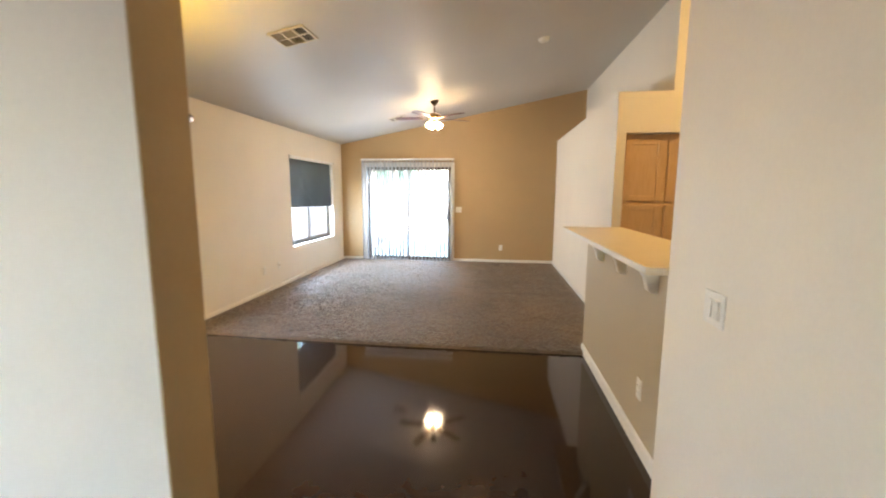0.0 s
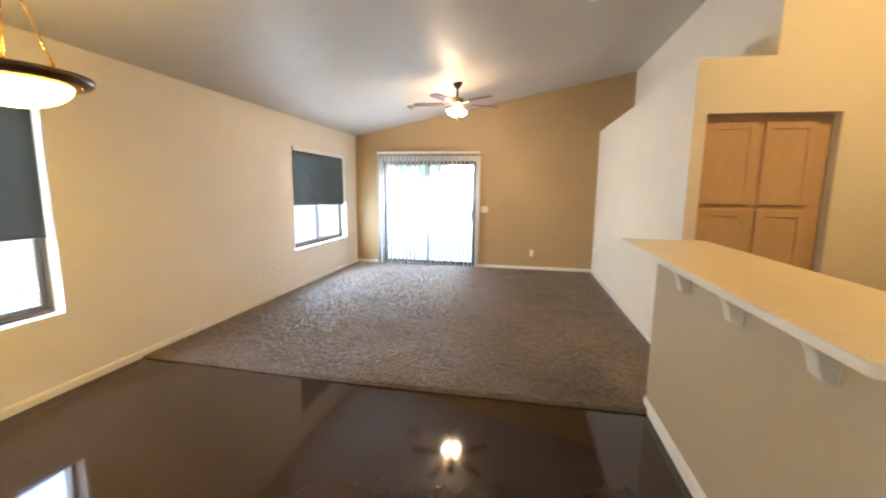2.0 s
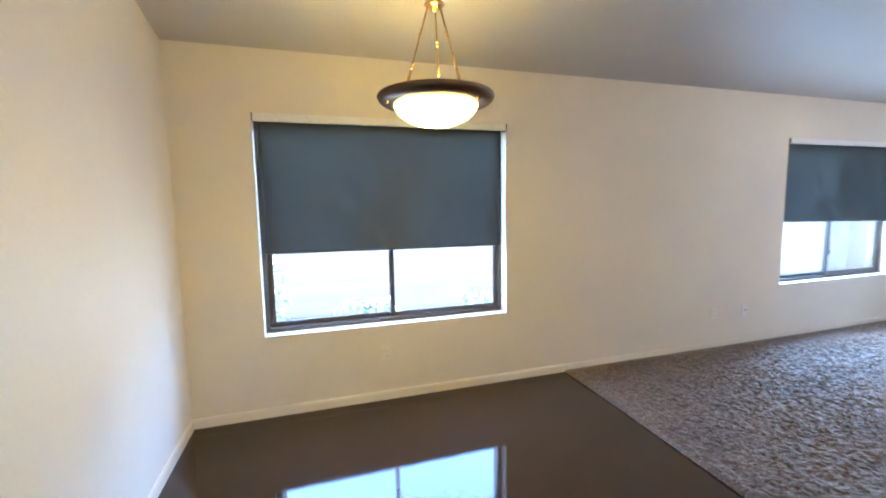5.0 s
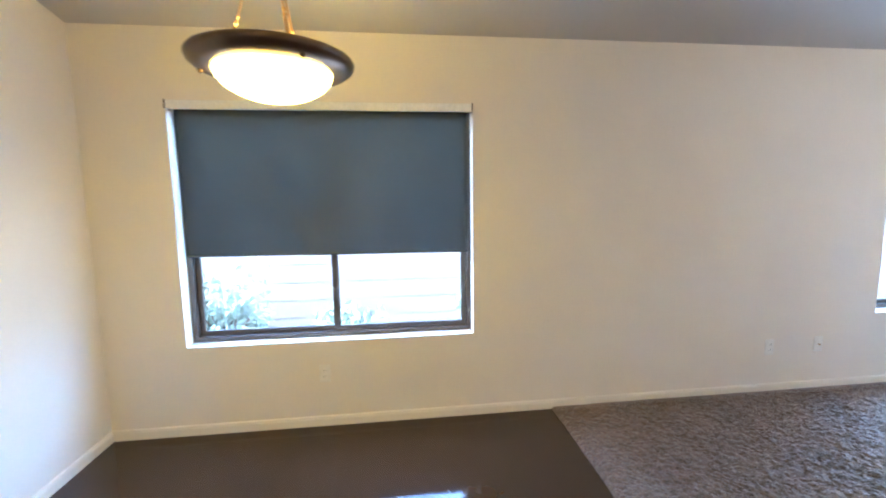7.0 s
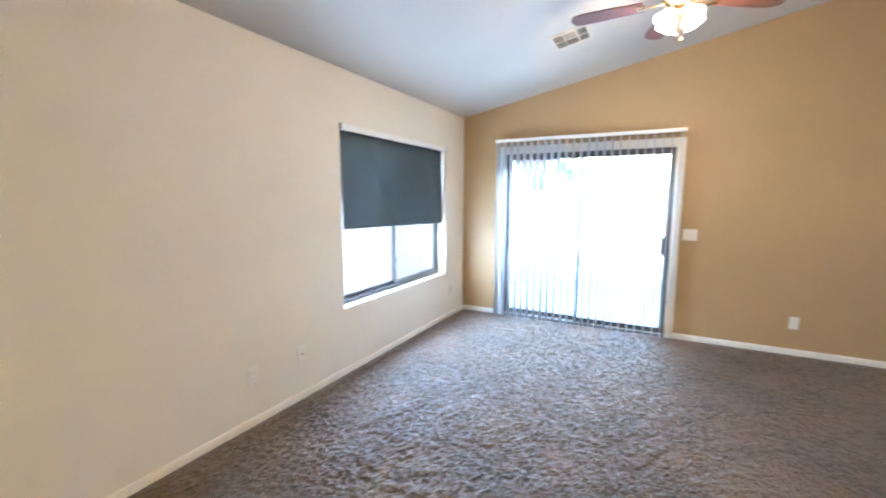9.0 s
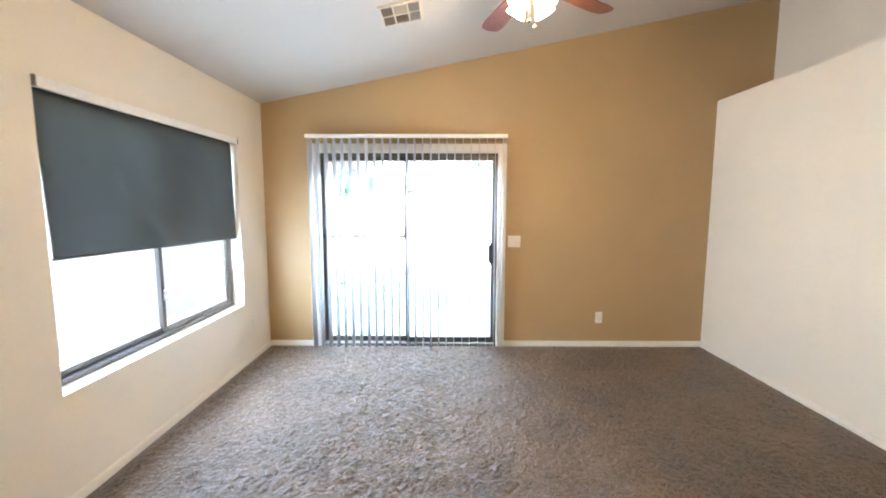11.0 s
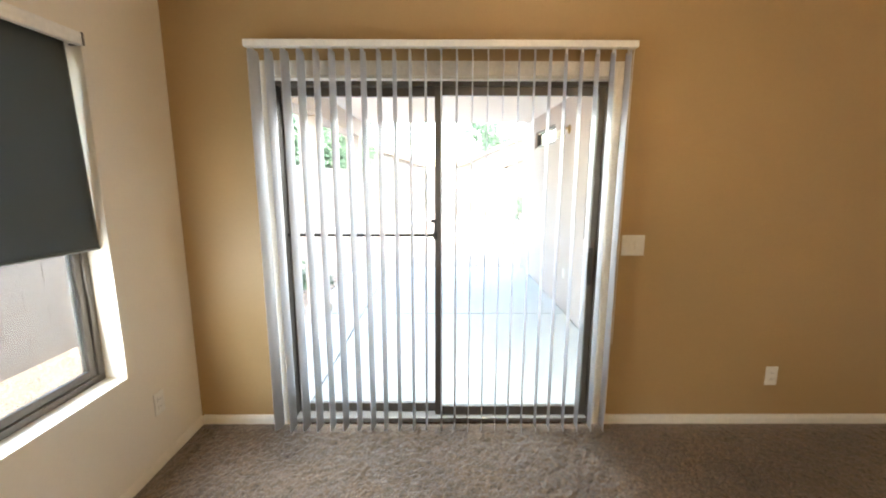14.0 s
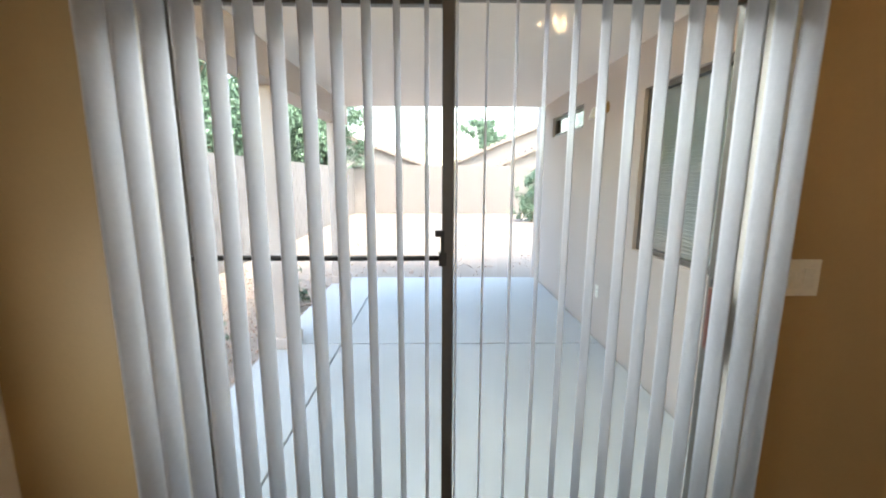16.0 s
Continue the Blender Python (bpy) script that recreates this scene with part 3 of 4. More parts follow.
def vertical_blind():
    xa, xb = -2.905, -0.95
    zr = 2.104
    yr = YN - 0.075
    b = thing("vertical_blind", ((xa + xb) / 2, yr, 2.165), "white vinyl vertical blind with open vanes over the patio door", "vertical blind")
    hr = bx(xa, xb, yr - 0.022, yr + 0.022, zr, zr + 0.034, 0.005)
    part("head_rail", hr, M_PLASTIC, b, "white plastic head rail")
    for x in (xa + 0.25, (xa + xb) / 2, xb - 0.25):
        part("bracket", bx(x - 0.015, x + 0.015, yr + 0.022, YN - 0.001, zr + 0.01, zr + 0.03, 0.002), M_ALUW, b)
    n = 25
    prof = []
    for i in range(9):
        u = -0.5 + i / 8
        prof.append((0.0035 * (1 - 4 * u * u), 0.089 * u))
    vb = bmesh.new()
    L = 2.065
    rows = []
    for k, z in enumerate((0.0, -0.03, -0.7, -1.4, -L)):
        wd = 0.86 if k == 0 else 1.0
        rows.append([(vb.verts.new((px, py * wd, z)), vb.verts.new((px + 0.0011, py * wd, z))) for px, py in prof])
    for r0, r1 in zip(rows, rows[1:]):
        for i in range(8):
            for s in (0, 1):
                f = vb.faces.new((r0[i][s], r0[i + 1][s], r1[i + 1][s], r1[i][s]))
                f.smooth = True
    for i in range(8):
        vb.faces.new((rows[0][i][0], rows[0][i + 1][0], rows[0][i + 1][1], rows[0][i][1]))
        vb.faces.new((rows[-1][i][0], rows[-1][i + 1][0], rows[-1][i + 1][1], rows[-1][i][1]))
    for r0, r1 in zip(rows, rows[1:]):
        for e in (0, 8):
            vb.faces.new((r0[e][0], r0[e][1], r1[e][1], r1[e][0]))
    bmesh.ops.recalc_face_normals(vb, faces=vb.faces)
    vm = mesh_of("vane", vb, M_VANE)
    rng = random.Random(3)
    hk = mesh_of("carrier_hook", box(bx(-0.004, 0.004, -0.008, 0.008, -0.012, 0.03, 0.002), -0.002, 0.002, -0.02, 0.02, -0.018, -0.012), M_PLASTIC)
    for i in range(n):
        x = xa + 0.04 + (xb - xa - 0.08) * i / (n - 1)
        ang = -7 + rng.uniform(-2.5, 2.5)
        if i == 0:
            ang = -14
        if i == n - 1:
            ang = -4
        v = new("vane", vm)
        v.parent = b
        v.matrix_parent_inverse = b.matrix_basis.inverted()
        v.matrix_basis = pose(x, yr, zr - 0.012, rng.uniform(-0.15, 0.15), rng.uniform(-0.12, 0.12), ang)
        h = new("carrier_hook", hk)
        h.parent = b
        h.matrix_parent_inverse = b.matrix_basis.inverted()
        h.matrix_basis = pose(x, yr, zr - 0.012, 0, 0, ang)
    part("pull_cord", tube([(xb - 0.02, yr - 0.01, zr), (xb - 0.022, yr - 0.012, 1.2), (xb - 0.02, yr - 0.01, 0.55)], 0.0022, 6), M_PLASTIC, b, "thin white pull cord")


vertical_blind()


# ---- wall plates ----
def wall_plate(name, at, rz, gangs, style, label, category):
    """A plate whose front faces its own -y."""
    o = thing(name, (0, 0, 0), label, category, "wall plates")
    o.matrix_basis = Matrix()
    w = 0.035 + 0.028 * (gangs - 1)
    h = 0.058
    part("plate", bx(-w, w, -0.006, 0.0, -h, h, 0.0025), M_PLASTIC, o)
    for g in range(gangs):
        cx = (g - (gangs - 1) / 2) * 0.046
        if style == "rocker":
            part("rocker_surround", bx(cx - 0.0175, cx + 0.0175, -0.0072, -0.006, -0.0345, 0.0345, 0.0005), M_TRIM, o)
            r = bx(cx - 0.0155, cx + 0.0155, -0.012, -0.0072, -0.032, 0.032, 0.002)
            for v in r.verts:
                if v.co.y < -0.010:
                    v.co.y += 0.004 * (v.co.z / 0.032 if g == 0 else -v.co.z / 0.032) * 0.7
            part("rocker", r, M_PLASTIC, o)
        elif style == "outlet":
            for s in (-1, 1):
                fc = part("receptacle", bx(cx - 0.0165, cx + 0.0165, -0.009, -0.006, s * 0.0195 - 0.014, s * 0.0195 + 0.014, 0.003), M_PLASTIC, o)
                for xx in (-0.006, 0.006):
                    part("slot", bx(cx + xx - 0.001, cx + xx + 0.001, -0.0094, -0.0089, s * 0.0195 - 0.002, s * 0.0195 + 0.006), M_SLOT, fc)
        elif style == "jack":
            part("jack", lathe([(0, 0.0), (0.006, 0.0), (0.006, 0.012), (0.003, 0.013), (0, 0.013)], 12), M_BRASS, o, "brass coaxial jack").matrix_basis = pose(0, -0.006, 0, 90, 0, 0)
        for s in (-1, 1):
            if style != "outlet":
                sc = lathe([(0, 0.0012), (0.003, 0.0008), (0.0035, 0)], 10)
                bmesh.ops.transform(sc, matrix=pose(cx, -0.006, s * 0.046, 90, 0, 0), verts=sc.verts)
                part("screw", sc, M_PLASTIC, o)
    o.matrix_basis = pose(*at, 0, 0, rz)
    return o


wall_plate("light_switch", (XN, 1.663, 1.07), -90, 2, "rocker", "white double rocker switch on the cream entry wall", "light switch")
wall_plate("light_switch", (-0.857, YN, 1.098), 0, 2, "rocker", "white double switch plate on the tan wall beside the patio door", "light switch")
wall_plate("power_outlet", (0.025, YN, 0.317), 0, 1, "outlet", "white power outlet low on the tan wall", "outlet")
wall_plate("power_outlet", (XW, 2.44, 0.351), 90, 1, "outlet", "white power outlet under the dining window", "outlet")
wall_plate("power_outlet", (XW, 5.61, 0.344), 90, 1, "outlet", "white power outlet low on the cream window wall", "outlet")
wall_plate("cable_outlet", (XW, 6.013, 0.347), 90, 1, "jack", "white cable wall plate with a coaxial jack", "cable outlet")
wall_plate("power_outlet", (XW, 8.42, 0.345), 90, 1, "outlet", "white power outlet low in the corner below the window", "outlet")
wall_plate("power_outlet", (0.697, 2.545, 0.35), -90, 1, "outlet", "white power outlet on the beige half wall", "outlet")


# ---- breakfast bar ----
def breakfast_bar():
    c = thing("bar_counter", (0.75, 3.1, 1.085), "cream laminate breakfast bar top with rounded edge on the half wall", "counter")
    x0, x1, y0, y1, r = 0.512, 1.06, YE + 0.001, 4.23, 0.016
    bm = bx(x0, x1, y0, y1, 1.105, 1.138)
    corner = [e for e in bm.edges if all(abs(v.co.x - x0) < 1e-4 for v in e.verts) and abs(e.verts[0].co.z - e.verts[1].co.z) > 0.01]
    bmesh.ops.bevel(bm, geom=corner, offset=r, segments=3, affect="EDGES", profile=0.5)
    part("countertop", bm, M_COUNTER, c)
    part("front_edging", bx(x0 - 0.003, x0 + 0.002, y0 + r, y1 - r, 1.109, 1.134, 0.001), M_TRIM, c, "pale edging strip")
    for y in (2.42, 2.93, 3.46):
        prof = [(0.697, 1.105), (0.59, 1.105), (0.59, 1.075), (0.598, 1.06), (0.618, 1.048), (0.635, 1.02), (0.643, 0.985), (0.652, 0.955), (0.665, 0.945), (0.697, 0.94)]
        bm = bmesh.new()
        a = [bm.verts.new((x, y - 0.028, z)) for x, z in prof]
        b = [bm.verts.new((x, y + 0.028, z)) for x, z in prof]
        bm.faces.new(a)
        bm.faces.new(b[::-1])
        for i in range(len(prof)):
            j = (i + 1) % len(prof)
            bm.faces.new((a[i], b[i], b[j], a[j]))
        bmesh.ops.recalc_face_normals(bm, faces=bm.faces)
        tagged(part("corbel", bm, M_TRIM), "white painted corbel bracket under the breakfast bar", "corbel", "corbels under the bar")


breakfast_bar()


def pantry():
    y = YP + 0.09
    x0, x1 = 1.182, 2.078
    p = thing("pantry_cabinet", ((x0 + x1) / 2, y + 0.3, 0), "maple pantry cabinet with four panel doors built into a niche", "cabinet")
    part("body", bx(x0, x1, y, y + 0.5, 0.0, 2.06, 0.002), M_OAK, p)
    xm = (x0 + x1) / 2 - 0.01
    for a, b in ((x0 + 0.025, xm - 0.04), (xm + 0.012, x1 - 0.10)):
        for z0, z1 in ((0.12, 1.335), (1.375, 2.01)):
            fm = bmesh.new()
            s = 0.055
            for q in ((a, a + s, z0, z1), (b - s, b, z0, z1), (a + s, b - s, z0, z0 + s), (a + s, b - s, z1 - s, z1)):
                box(fm, q[0], q[1], y - 0.02, y - 0.001, q[2], q[3], 0.004)
            dr = part("door", fm, M_OAK, p, "maple panel door")
            part("panel", bx(a + s - 0.004, b - s + 0.004, y - 0.011, y - 0.002, z0 + s - 0.004, z1 - s + 0.004, 0.003), M_OAK, dr)


pantry()


# ---- lamps ----
def pendant(x, y):
    zt = zc(x)
    o = thing("pendant_lamp", (x, y, zt), "bronze pendant lamp with a glowing alabaster bowl on three rods", "pendant lamp")
    rim = lathe([(0.178, -0.014), (0.205, -0.020), (0.240, -0.010), (0.258, 0.004), (0.263, 0.018), (0.258, 0.026), (0.245, 0.026), (0.21, 0.012), (0.182, 0.004), (0.178, -0.014)], 56, at=(x, y, 1.893))
    part("rim", rim, M_BRONZE, o, "wide dark bronze rim")
    prof = [(0.188 * math.cos(radians(a)), -0.100 * math.sin(radians(a))) for a in range(0, 91, 9)]
    prof[-1] = (0, -0.10)
    inner = [(max(r - 0.006, 0), z + 0.006) for r, z in prof][::-1]
    part("bowl", lathe(prof + inner[0:], 48, at=(x, y, 1.884)), M_BOWL, o, "glowing alabaster glass bowl")
    hz = 2.305
    hub = lathe([(0, -0.03), (0.012, -0.028), (0.016, -0.015), (0.04, -0.006), (0.046, 0.0), (0.042, 0.006), (0.02, 0.012), (0.014, 0.03), (0.008, 0.042), (0, 0.044)], 24, at=(x, y, hz))
    part("hub", hub, M_BRASS, o)
    for k in range(3):
        a = radians(35 + 120 * k)
        p0 = Vector((x + 0.15 * math.cos(a), y + 0.15 * math.sin(a), 1.897))
        p1 = Vector((x + 0.03 * math.cos(a), y + 0.03 * math.sin(a), hz - 0.01))
        rod = tube([p0, p1], 0.0042, 8)
        for q in (0.28, 0.33, 0.38, 0.66, 0.7):
            c = p0.lerp(p1, q)
            bmesh.ops.create_uvsphere(rod, u_segments=10, v_segments=6, radius=0.007, matrix=Matrix.Translation(c))
        tube([p0, p0.lerp(p1, 0.3)], [0.010, 0.006], 10, rod)
        part("rod", rod, M_BRASS, o, "thin brass rod with beads")
        part("finial", lathe([(0, -0.02), (0.008, -0.012), (0.009, 0), (0.004, 0.012), (0, 0.014)], 12, at=(x + 0.228 * math.cos(a), y + 0.228 * math.sin(a), 1.886)), M_BRONZE, o)
    ch = bmesh.new()
    z, i = hz + 0.045, 0
    while z < zt - 0.035:
        pts = [(0.008 * math.cos(s), 0.014 * math.sin(s)) for s in np.linspace(0, 2 * math.pi, 11)]
        tube([(x + (c if i % 2 else 0), y + (0 if i % 2 else c), z + 0.012 + s) for c, s in pts], 0.0018, 5, ch)
        z += 0.022
        i += 1
    part("chain", ch, M_BRASS, o, "brass link chain")
    part("cord", tube([(x, y, hz + 0.04), (x + 0.003, y, (hz + zt) / 2), (x, y, zt - 0.01)], 0.002, 6), M_BRASS, o)
    part("canopy", lathe([(0, -0.045), (0.012, -0.043), (0.03, -0.035), (0.055, -0.02), (0.062, 0.0), (0.062, 0.014), (0, 0.014)], 32, at=(x, y, zt)), M_BRASS, o)


pendant(-2.245, 2.525)


def ceiling_fan(x, y):
    zt = zc(x)
    o = thing("ceiling_fan", (x, y, zt), "brass ceiling fan with five walnut blades and lit glass shades", "ceiling fan")
    part("canopy", lathe([(0, -0.075), (0.02, -0.072), (0.045, -0.05), (0.062, -0.02), (0.066, 0.015), (0, 0.015)], 28, at=(x, y, zt)), M_BRONZE, o)
    zm = 2.655
    part("downrod", lathe([(0, zt - zm - 0.06), (0.012, zt - zm - 0.06), (0.012, 0.05), (0.025, 0.04), (0.025, 0.02), (0, 0.02)], 16, at=(x, y, zm)), M_BRONZE, o)
    part("motor_housing", lathe([(0, 0.045), (0.03, 0.045), (0.07, 0.035), (0.098, 0.012), (0.102, -0.012), (0.09, -0.04), (0.06, -0.055), (0.055, -0.075), (0, -0.075)], 36, at=(x, y, zm)), M_BRASS, o)
    iron = bmesh.new()
    box(iron, 0.08, 0.20, -0.012, 0.012, -0.045, -0.038, 0.002)
    box(iron, 0.19, 0.235, -0.035, 0.035, -0.043, -0.036, 0.002)
    im = mesh_of("blade_iron", iron, M_BRASS)
    bl = bmesh.new()
    out = [(0.20, -0.052), (0.40, -0.062), (0.55, -0.066), (0.61, -0.055), (0.63, -0.02), (0.63, 0.02), (0.61, 0.055), (0.55, 0.066), (0.40, 0.062), (0.20, 0.052)]
    lo = [bl.verts.new((px, py, -0.035 + 0.12 * py)) for px, py in out]
    hi = [bl.verts.new((px, py, -0.028 + 0.12 * py)) for px, py in out]
    bl.faces.new(lo[::-1])
    bl.faces.new(hi)
    for i in range(len(out)):
        j = (i + 1) % len(out)
        bl.faces.new((lo[i], lo[j], hi[j], hi[i]))
    blm = mesh_of("blade", bl, M_BLADE)
    for k in range(5):
        m = pose(x, y, zm, 0, 0, 33 + 72 * k)
        for nm, me in (("blade_iron", im), ("blade", blm)):
            c = new(nm, me)
            c.parent = o
            c.matrix_parent_inverse = o.matrix_basis.inverted()
            c.matrix_basis = m
    part("light_kit", lathe([(0, -0.075), (0.045, -0.075), (0.06, -0.09), (0.055, -0.115), (0.03, -0.13), (0.012, -0.14), (0, -0.14)], 28, at=(x, y, zm)), M_BRASS, o)
    prof = [(0.018, 0.0), (0.026, -0.012), (0.034, -0.035), (0.042, -0.06), (0.055, -0.085), (0.052, -0.085), (0.038, -0.058), (0.03, -0.034), (0.018, -0.006)]
    for k in range(4):
        a = 40 + 90 * k
        m = pose(x, y, zm - 0.10, 0, 0, a) @ pose(0.055, 0, 0, 0, -42, 0)
        arm = lathe([(0, 0.02), (0.012, 0.02), (0.02, 0.0), (0.02, -0.012), (0, -0.012)], 14)
        bmesh.ops.transform(arm, matrix=m, verts=arm.verts)
        so = part("socket", arm, M_BRASS, o)
        s = lathe(prof + [(0.0, -0.01)], 20)
        bmesh.ops.transform(s, matrix=m, verts=s.verts)
        part("glass_shade", s, M_FANGLASS, so, "lit frosted glass bell shade")
        bulb = bmesh.new()
        bmesh.ops.create_uvsphere(bulb, u_segments=14, v_segments=8, radius=0.021, matrix=m @ Matrix.Translation((0, 0, -0.062)))
        part("bulb", bulb, M_BULB, so, "lit bulb")
    for dx, l in ((0.015, 0.13), (-0.015, 0.10)):
        pc = tube([(x + dx, y - 0.02, zm - 0.13), (x + dx, y - 0.02, zm - 0.13 - l)], 0.003, 6)
        bmesh.ops.create_uvsphere(pc, u_segments=8, v_segments=6, radius=0.010, matrix=Matrix.Translation((x + dx, y - 0.02, zm - 0.135 - l)))
        part("pull_chain", pc, M_BRASS, o)


ceiling_fan(-1.105, 6.91)


def ceiling_vent(x, y, s, label):
    tilt = -math.degrees(math.atan(0.2))
    o = thing("ceiling_vent", (0, 0, 0), label, "ceiling vent", "ceiling vents")
    h = s / 2
    fr = bmesh.new()
    w = 0.02
    for q in ((-h, h, -h, -h + w), (-h, h, h - w, h), (-h, -h + w, -h + w, h - w), (h - w, h, -h + w, h - w)):
        box(fr, *q, -0.012, -0.001, 0.002)
    box(fr, -h + w, h - w, -0.006, 0.006, -0.011, -0.001)
    for cx in (-h / 3, h / 3):
        box(fr, cx - 0.005, cx + 0.005, -h + w, -0.006, -0.0105, -0.001)
        box(fr, cx - 0.005, cx + 0.005, 0.006, h - w, -0.0105, -0.001)
    part("frame", fr, M_VENT, o)
    part("backing", bx(-h + w, h - w, -h + w, h - w, -0.0009, -0.0003), M_SLOT, o)
    cells = [(-h + w, -h / 3 - 0.005), (-h / 3 + 0.005, h / 3 - 0.005), (h / 3 + 0.005, h - w)]
    for r, (ya, yb) in enumerate(((-h + w, -0.006), (0.006, h - w))):
        for c, (xa, xb) in enumerate(cells):
            n = 6
            for i in range(n):
                sl = bmesh.new()
                if c == 1:
                    yy = ya + (yb - ya) * (i + 0.5) / n
                    box(sl, xa, xb, -0.008, 0.008, -0.0008, 0.0008)
                    bmesh.ops.transform(sl, matrix=pose(0, yy, -0.006, 40 if r else -40, 0, 0), verts=sl.verts)
                else:
                    xx = xa + (xb - xa) * (i + 0.5) / n
                    box(sl, -0.007, 0.007, ya, yb, -0.0008, 0.0008)
                    bmesh.ops.transform(sl, matrix=pose(xx, 0, -0.006, 0, 40 if c else -40, 0), verts=sl.verts)
                part("slat", sl, M_SLAT, o)
    o.matrix_basis = pose(x, y, zc(x), 0, tilt, 0)


ceiling_vent(-1.84, 3.68, 0.31, "beige louvred ceiling air vent near the dining end")
ceiling_vent(-1.85, 7.53, 0.29, "beige louvred ceiling air vent near the patio door")

sd = thing("smoke_detector", (0, 0, 0), "white round smoke detector on the sloping ceiling", "smoke detector")
part("body", lathe([(0, -0.04), (0.03, -0.04), (0.052, -0.034), (0.06, -0.02), (0.06, -0.008), (0.066, -0.006), (0.066, 0.0), (0, 0.0)], 32), M_PLASTIC, sd)
part("test_button", lathe([(0, -0.044), (0.01, -0.043), (0.011, -0.039), (0, -0.039)], 16), M_VENT, sd)
sd.matrix_basis = pose(0.38, 5.24, zc(0.38), 0, -math.degrees(math.atan(0.2)), 0)

# Unseen fixture, added to account for the warm glow on the kitchen walls.
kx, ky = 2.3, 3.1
kl = thing("unseen_kitchen_light", (kx, ky, zc(kx)), "unseen round kitchen ceiling light, added for the warm glow", "ceiling light")
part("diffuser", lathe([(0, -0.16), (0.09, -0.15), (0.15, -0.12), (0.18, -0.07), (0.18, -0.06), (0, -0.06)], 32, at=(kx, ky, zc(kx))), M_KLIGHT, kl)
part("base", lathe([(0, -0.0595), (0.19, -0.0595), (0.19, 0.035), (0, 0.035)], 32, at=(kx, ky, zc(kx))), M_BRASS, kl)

# ---- patio and yard ----
GZ = -0.13
gm = bmesh.new()
R = 400
gv = [gm.verts.new(p) for p in ((-R, -R, GZ), (R, -R, GZ), (R, R, GZ), (-R, R, GZ))]
gm.faces.new(gv)
structure("ground", gm, M_GROUND, "pale dry gravelly desert ground", "ground")
XH, YO = -0.5, YN + 0.16
patio = tagged(new("patio"), "pale concrete patio slab with control joints", "patio", kind="structure")
for xa, xb in ((-3.42, -2.826), (-2.814, XH - 0.015)):
    for ya, yb in ((YO + 0.002, 10.99), (11.004, 13.45)):
        part("slab", bx(xa, xb, ya, yb, GZ - 0.05, -0.06, 0.006), M_CONC, patio)
structure("wall_patio", wall("y", XH, XH + 0.16, YO, 13.6, GZ - 0.05, 2.62, [(9.55, 10.57, 0.87, 2.02), (11.8, 12.9, 1.9, 2.13)]), M_STUCCO, "tan stucco house wall beside the patio")
structure("wall_patio_end", wall("x", 13.6, 13.75, XH, XE, GZ - 0.05, 2.62), M_STUCCO, "tan stucco end wall of the house")
structure("house_roof", bx(XH, XE + 0.5, YO, 14.1, 2.621, 2.75), M_ROOF, "tile roof over the bedroom wing", "roof")
structure("patio_ceiling", bx(-3.6, XH, YO, 13.45, 2.35, 2.6), M_PATIO, "beige stucco patio ceiling", "ceiling")


def patio_window(y0, y1, z0, z1, slats):
    w = thing("patio_window", (XH + 0.06, (y0 + y1) / 2, z0), "dark framed window in the stucco wall with closed blinds", "window", "patio windows")
    fr = bmesh.new()
    t = 0.035
    xa, xb = XH + 0.03, XH + 0.08
    for q in ((y0, y0 + t, z0, z1), (y1 - t, y1, z0, z1), (y0 + t, y1 - t, z0, z0 + t), (y0 + t, y1 - t, z1 - t, z1)):
        box(fr, xa, xb, q[0], q[1], q[2], q[3], 0.003)
    part("window_frame", fr, M_ALU, w)
    part("pane", bx(xa + 0.02, xa + 0.026, y0 + t, y1 - t, z0 + t, z1 - t), M_GLASS, w)
    part("backing", bx(XH + 0.14, XH + 0.15, y0 + 0.002, y1 - 0.002, z0 + 0.002, z1 - 0.002), M_TRIM, w)
    me = mesh_of("blind_slat", bx(-0.012, 0.012, y0 + t, y1 - t, -0.001, 0.001), M_VANE)
    for i in range(slats):
        s = new("blind_slat", me)
        s.parent = w
        s.matrix_parent_inverse = w.matrix_basis.inverted()
        s.matrix_basis = pose(XH + 0.11, 0, z0 + t + (z1 - z0 - 2 * t) * (i + 0.5) / slats, 0, 55, 0)


patio_window(9.55, 10.57, 0.87, 2.02, 44)
patio_window(11.8, 12.9, 1.9, 2.13, 6)

for y in (11.0, 13.2):
    o = bx(-3.41, -3.21, y - 0.1, y + 0.1, -0.06, 2.10, 0.012)
    box(o, -3.43, -3.19, y - 0.12, y + 0.12, -0.06, 0.04, 0.01)
    tagged(part("patio_post", o, M_STUCCO), "square stucco post holding the patio roof", "post", "patio posts")
tagged(part("patio_beam", bx(-3.42, -3.2, YO, 13.42, 2.10, 2.35, 0.01), M_STUCCO), "tan stucco beam along the patio roof", "beam")

wl = thing("wall_lantern", (XH, 11.22, 2.0), "small brass wall lantern on the stucco", "wall lamp")
bp = lathe([(0, 0.02), (0.03, 0.018), (0.05, 0.006), (0.052, 0.0), (0, 0)], 20)
bmesh.ops.transform(bp, matrix=pose(XH, 11.22, 2.0, 0, -90, 0), verts=bp.verts)
part("back_plate", bp, M_BRASS, wl)
part("arm", tube([(XH - 0.015, 11.22, 2.0), (XH - 0.06, 11.22, 2.03), (XH - 0.10, 11.22, 2.0)], 0.008, 8), M_BRASS, wl)
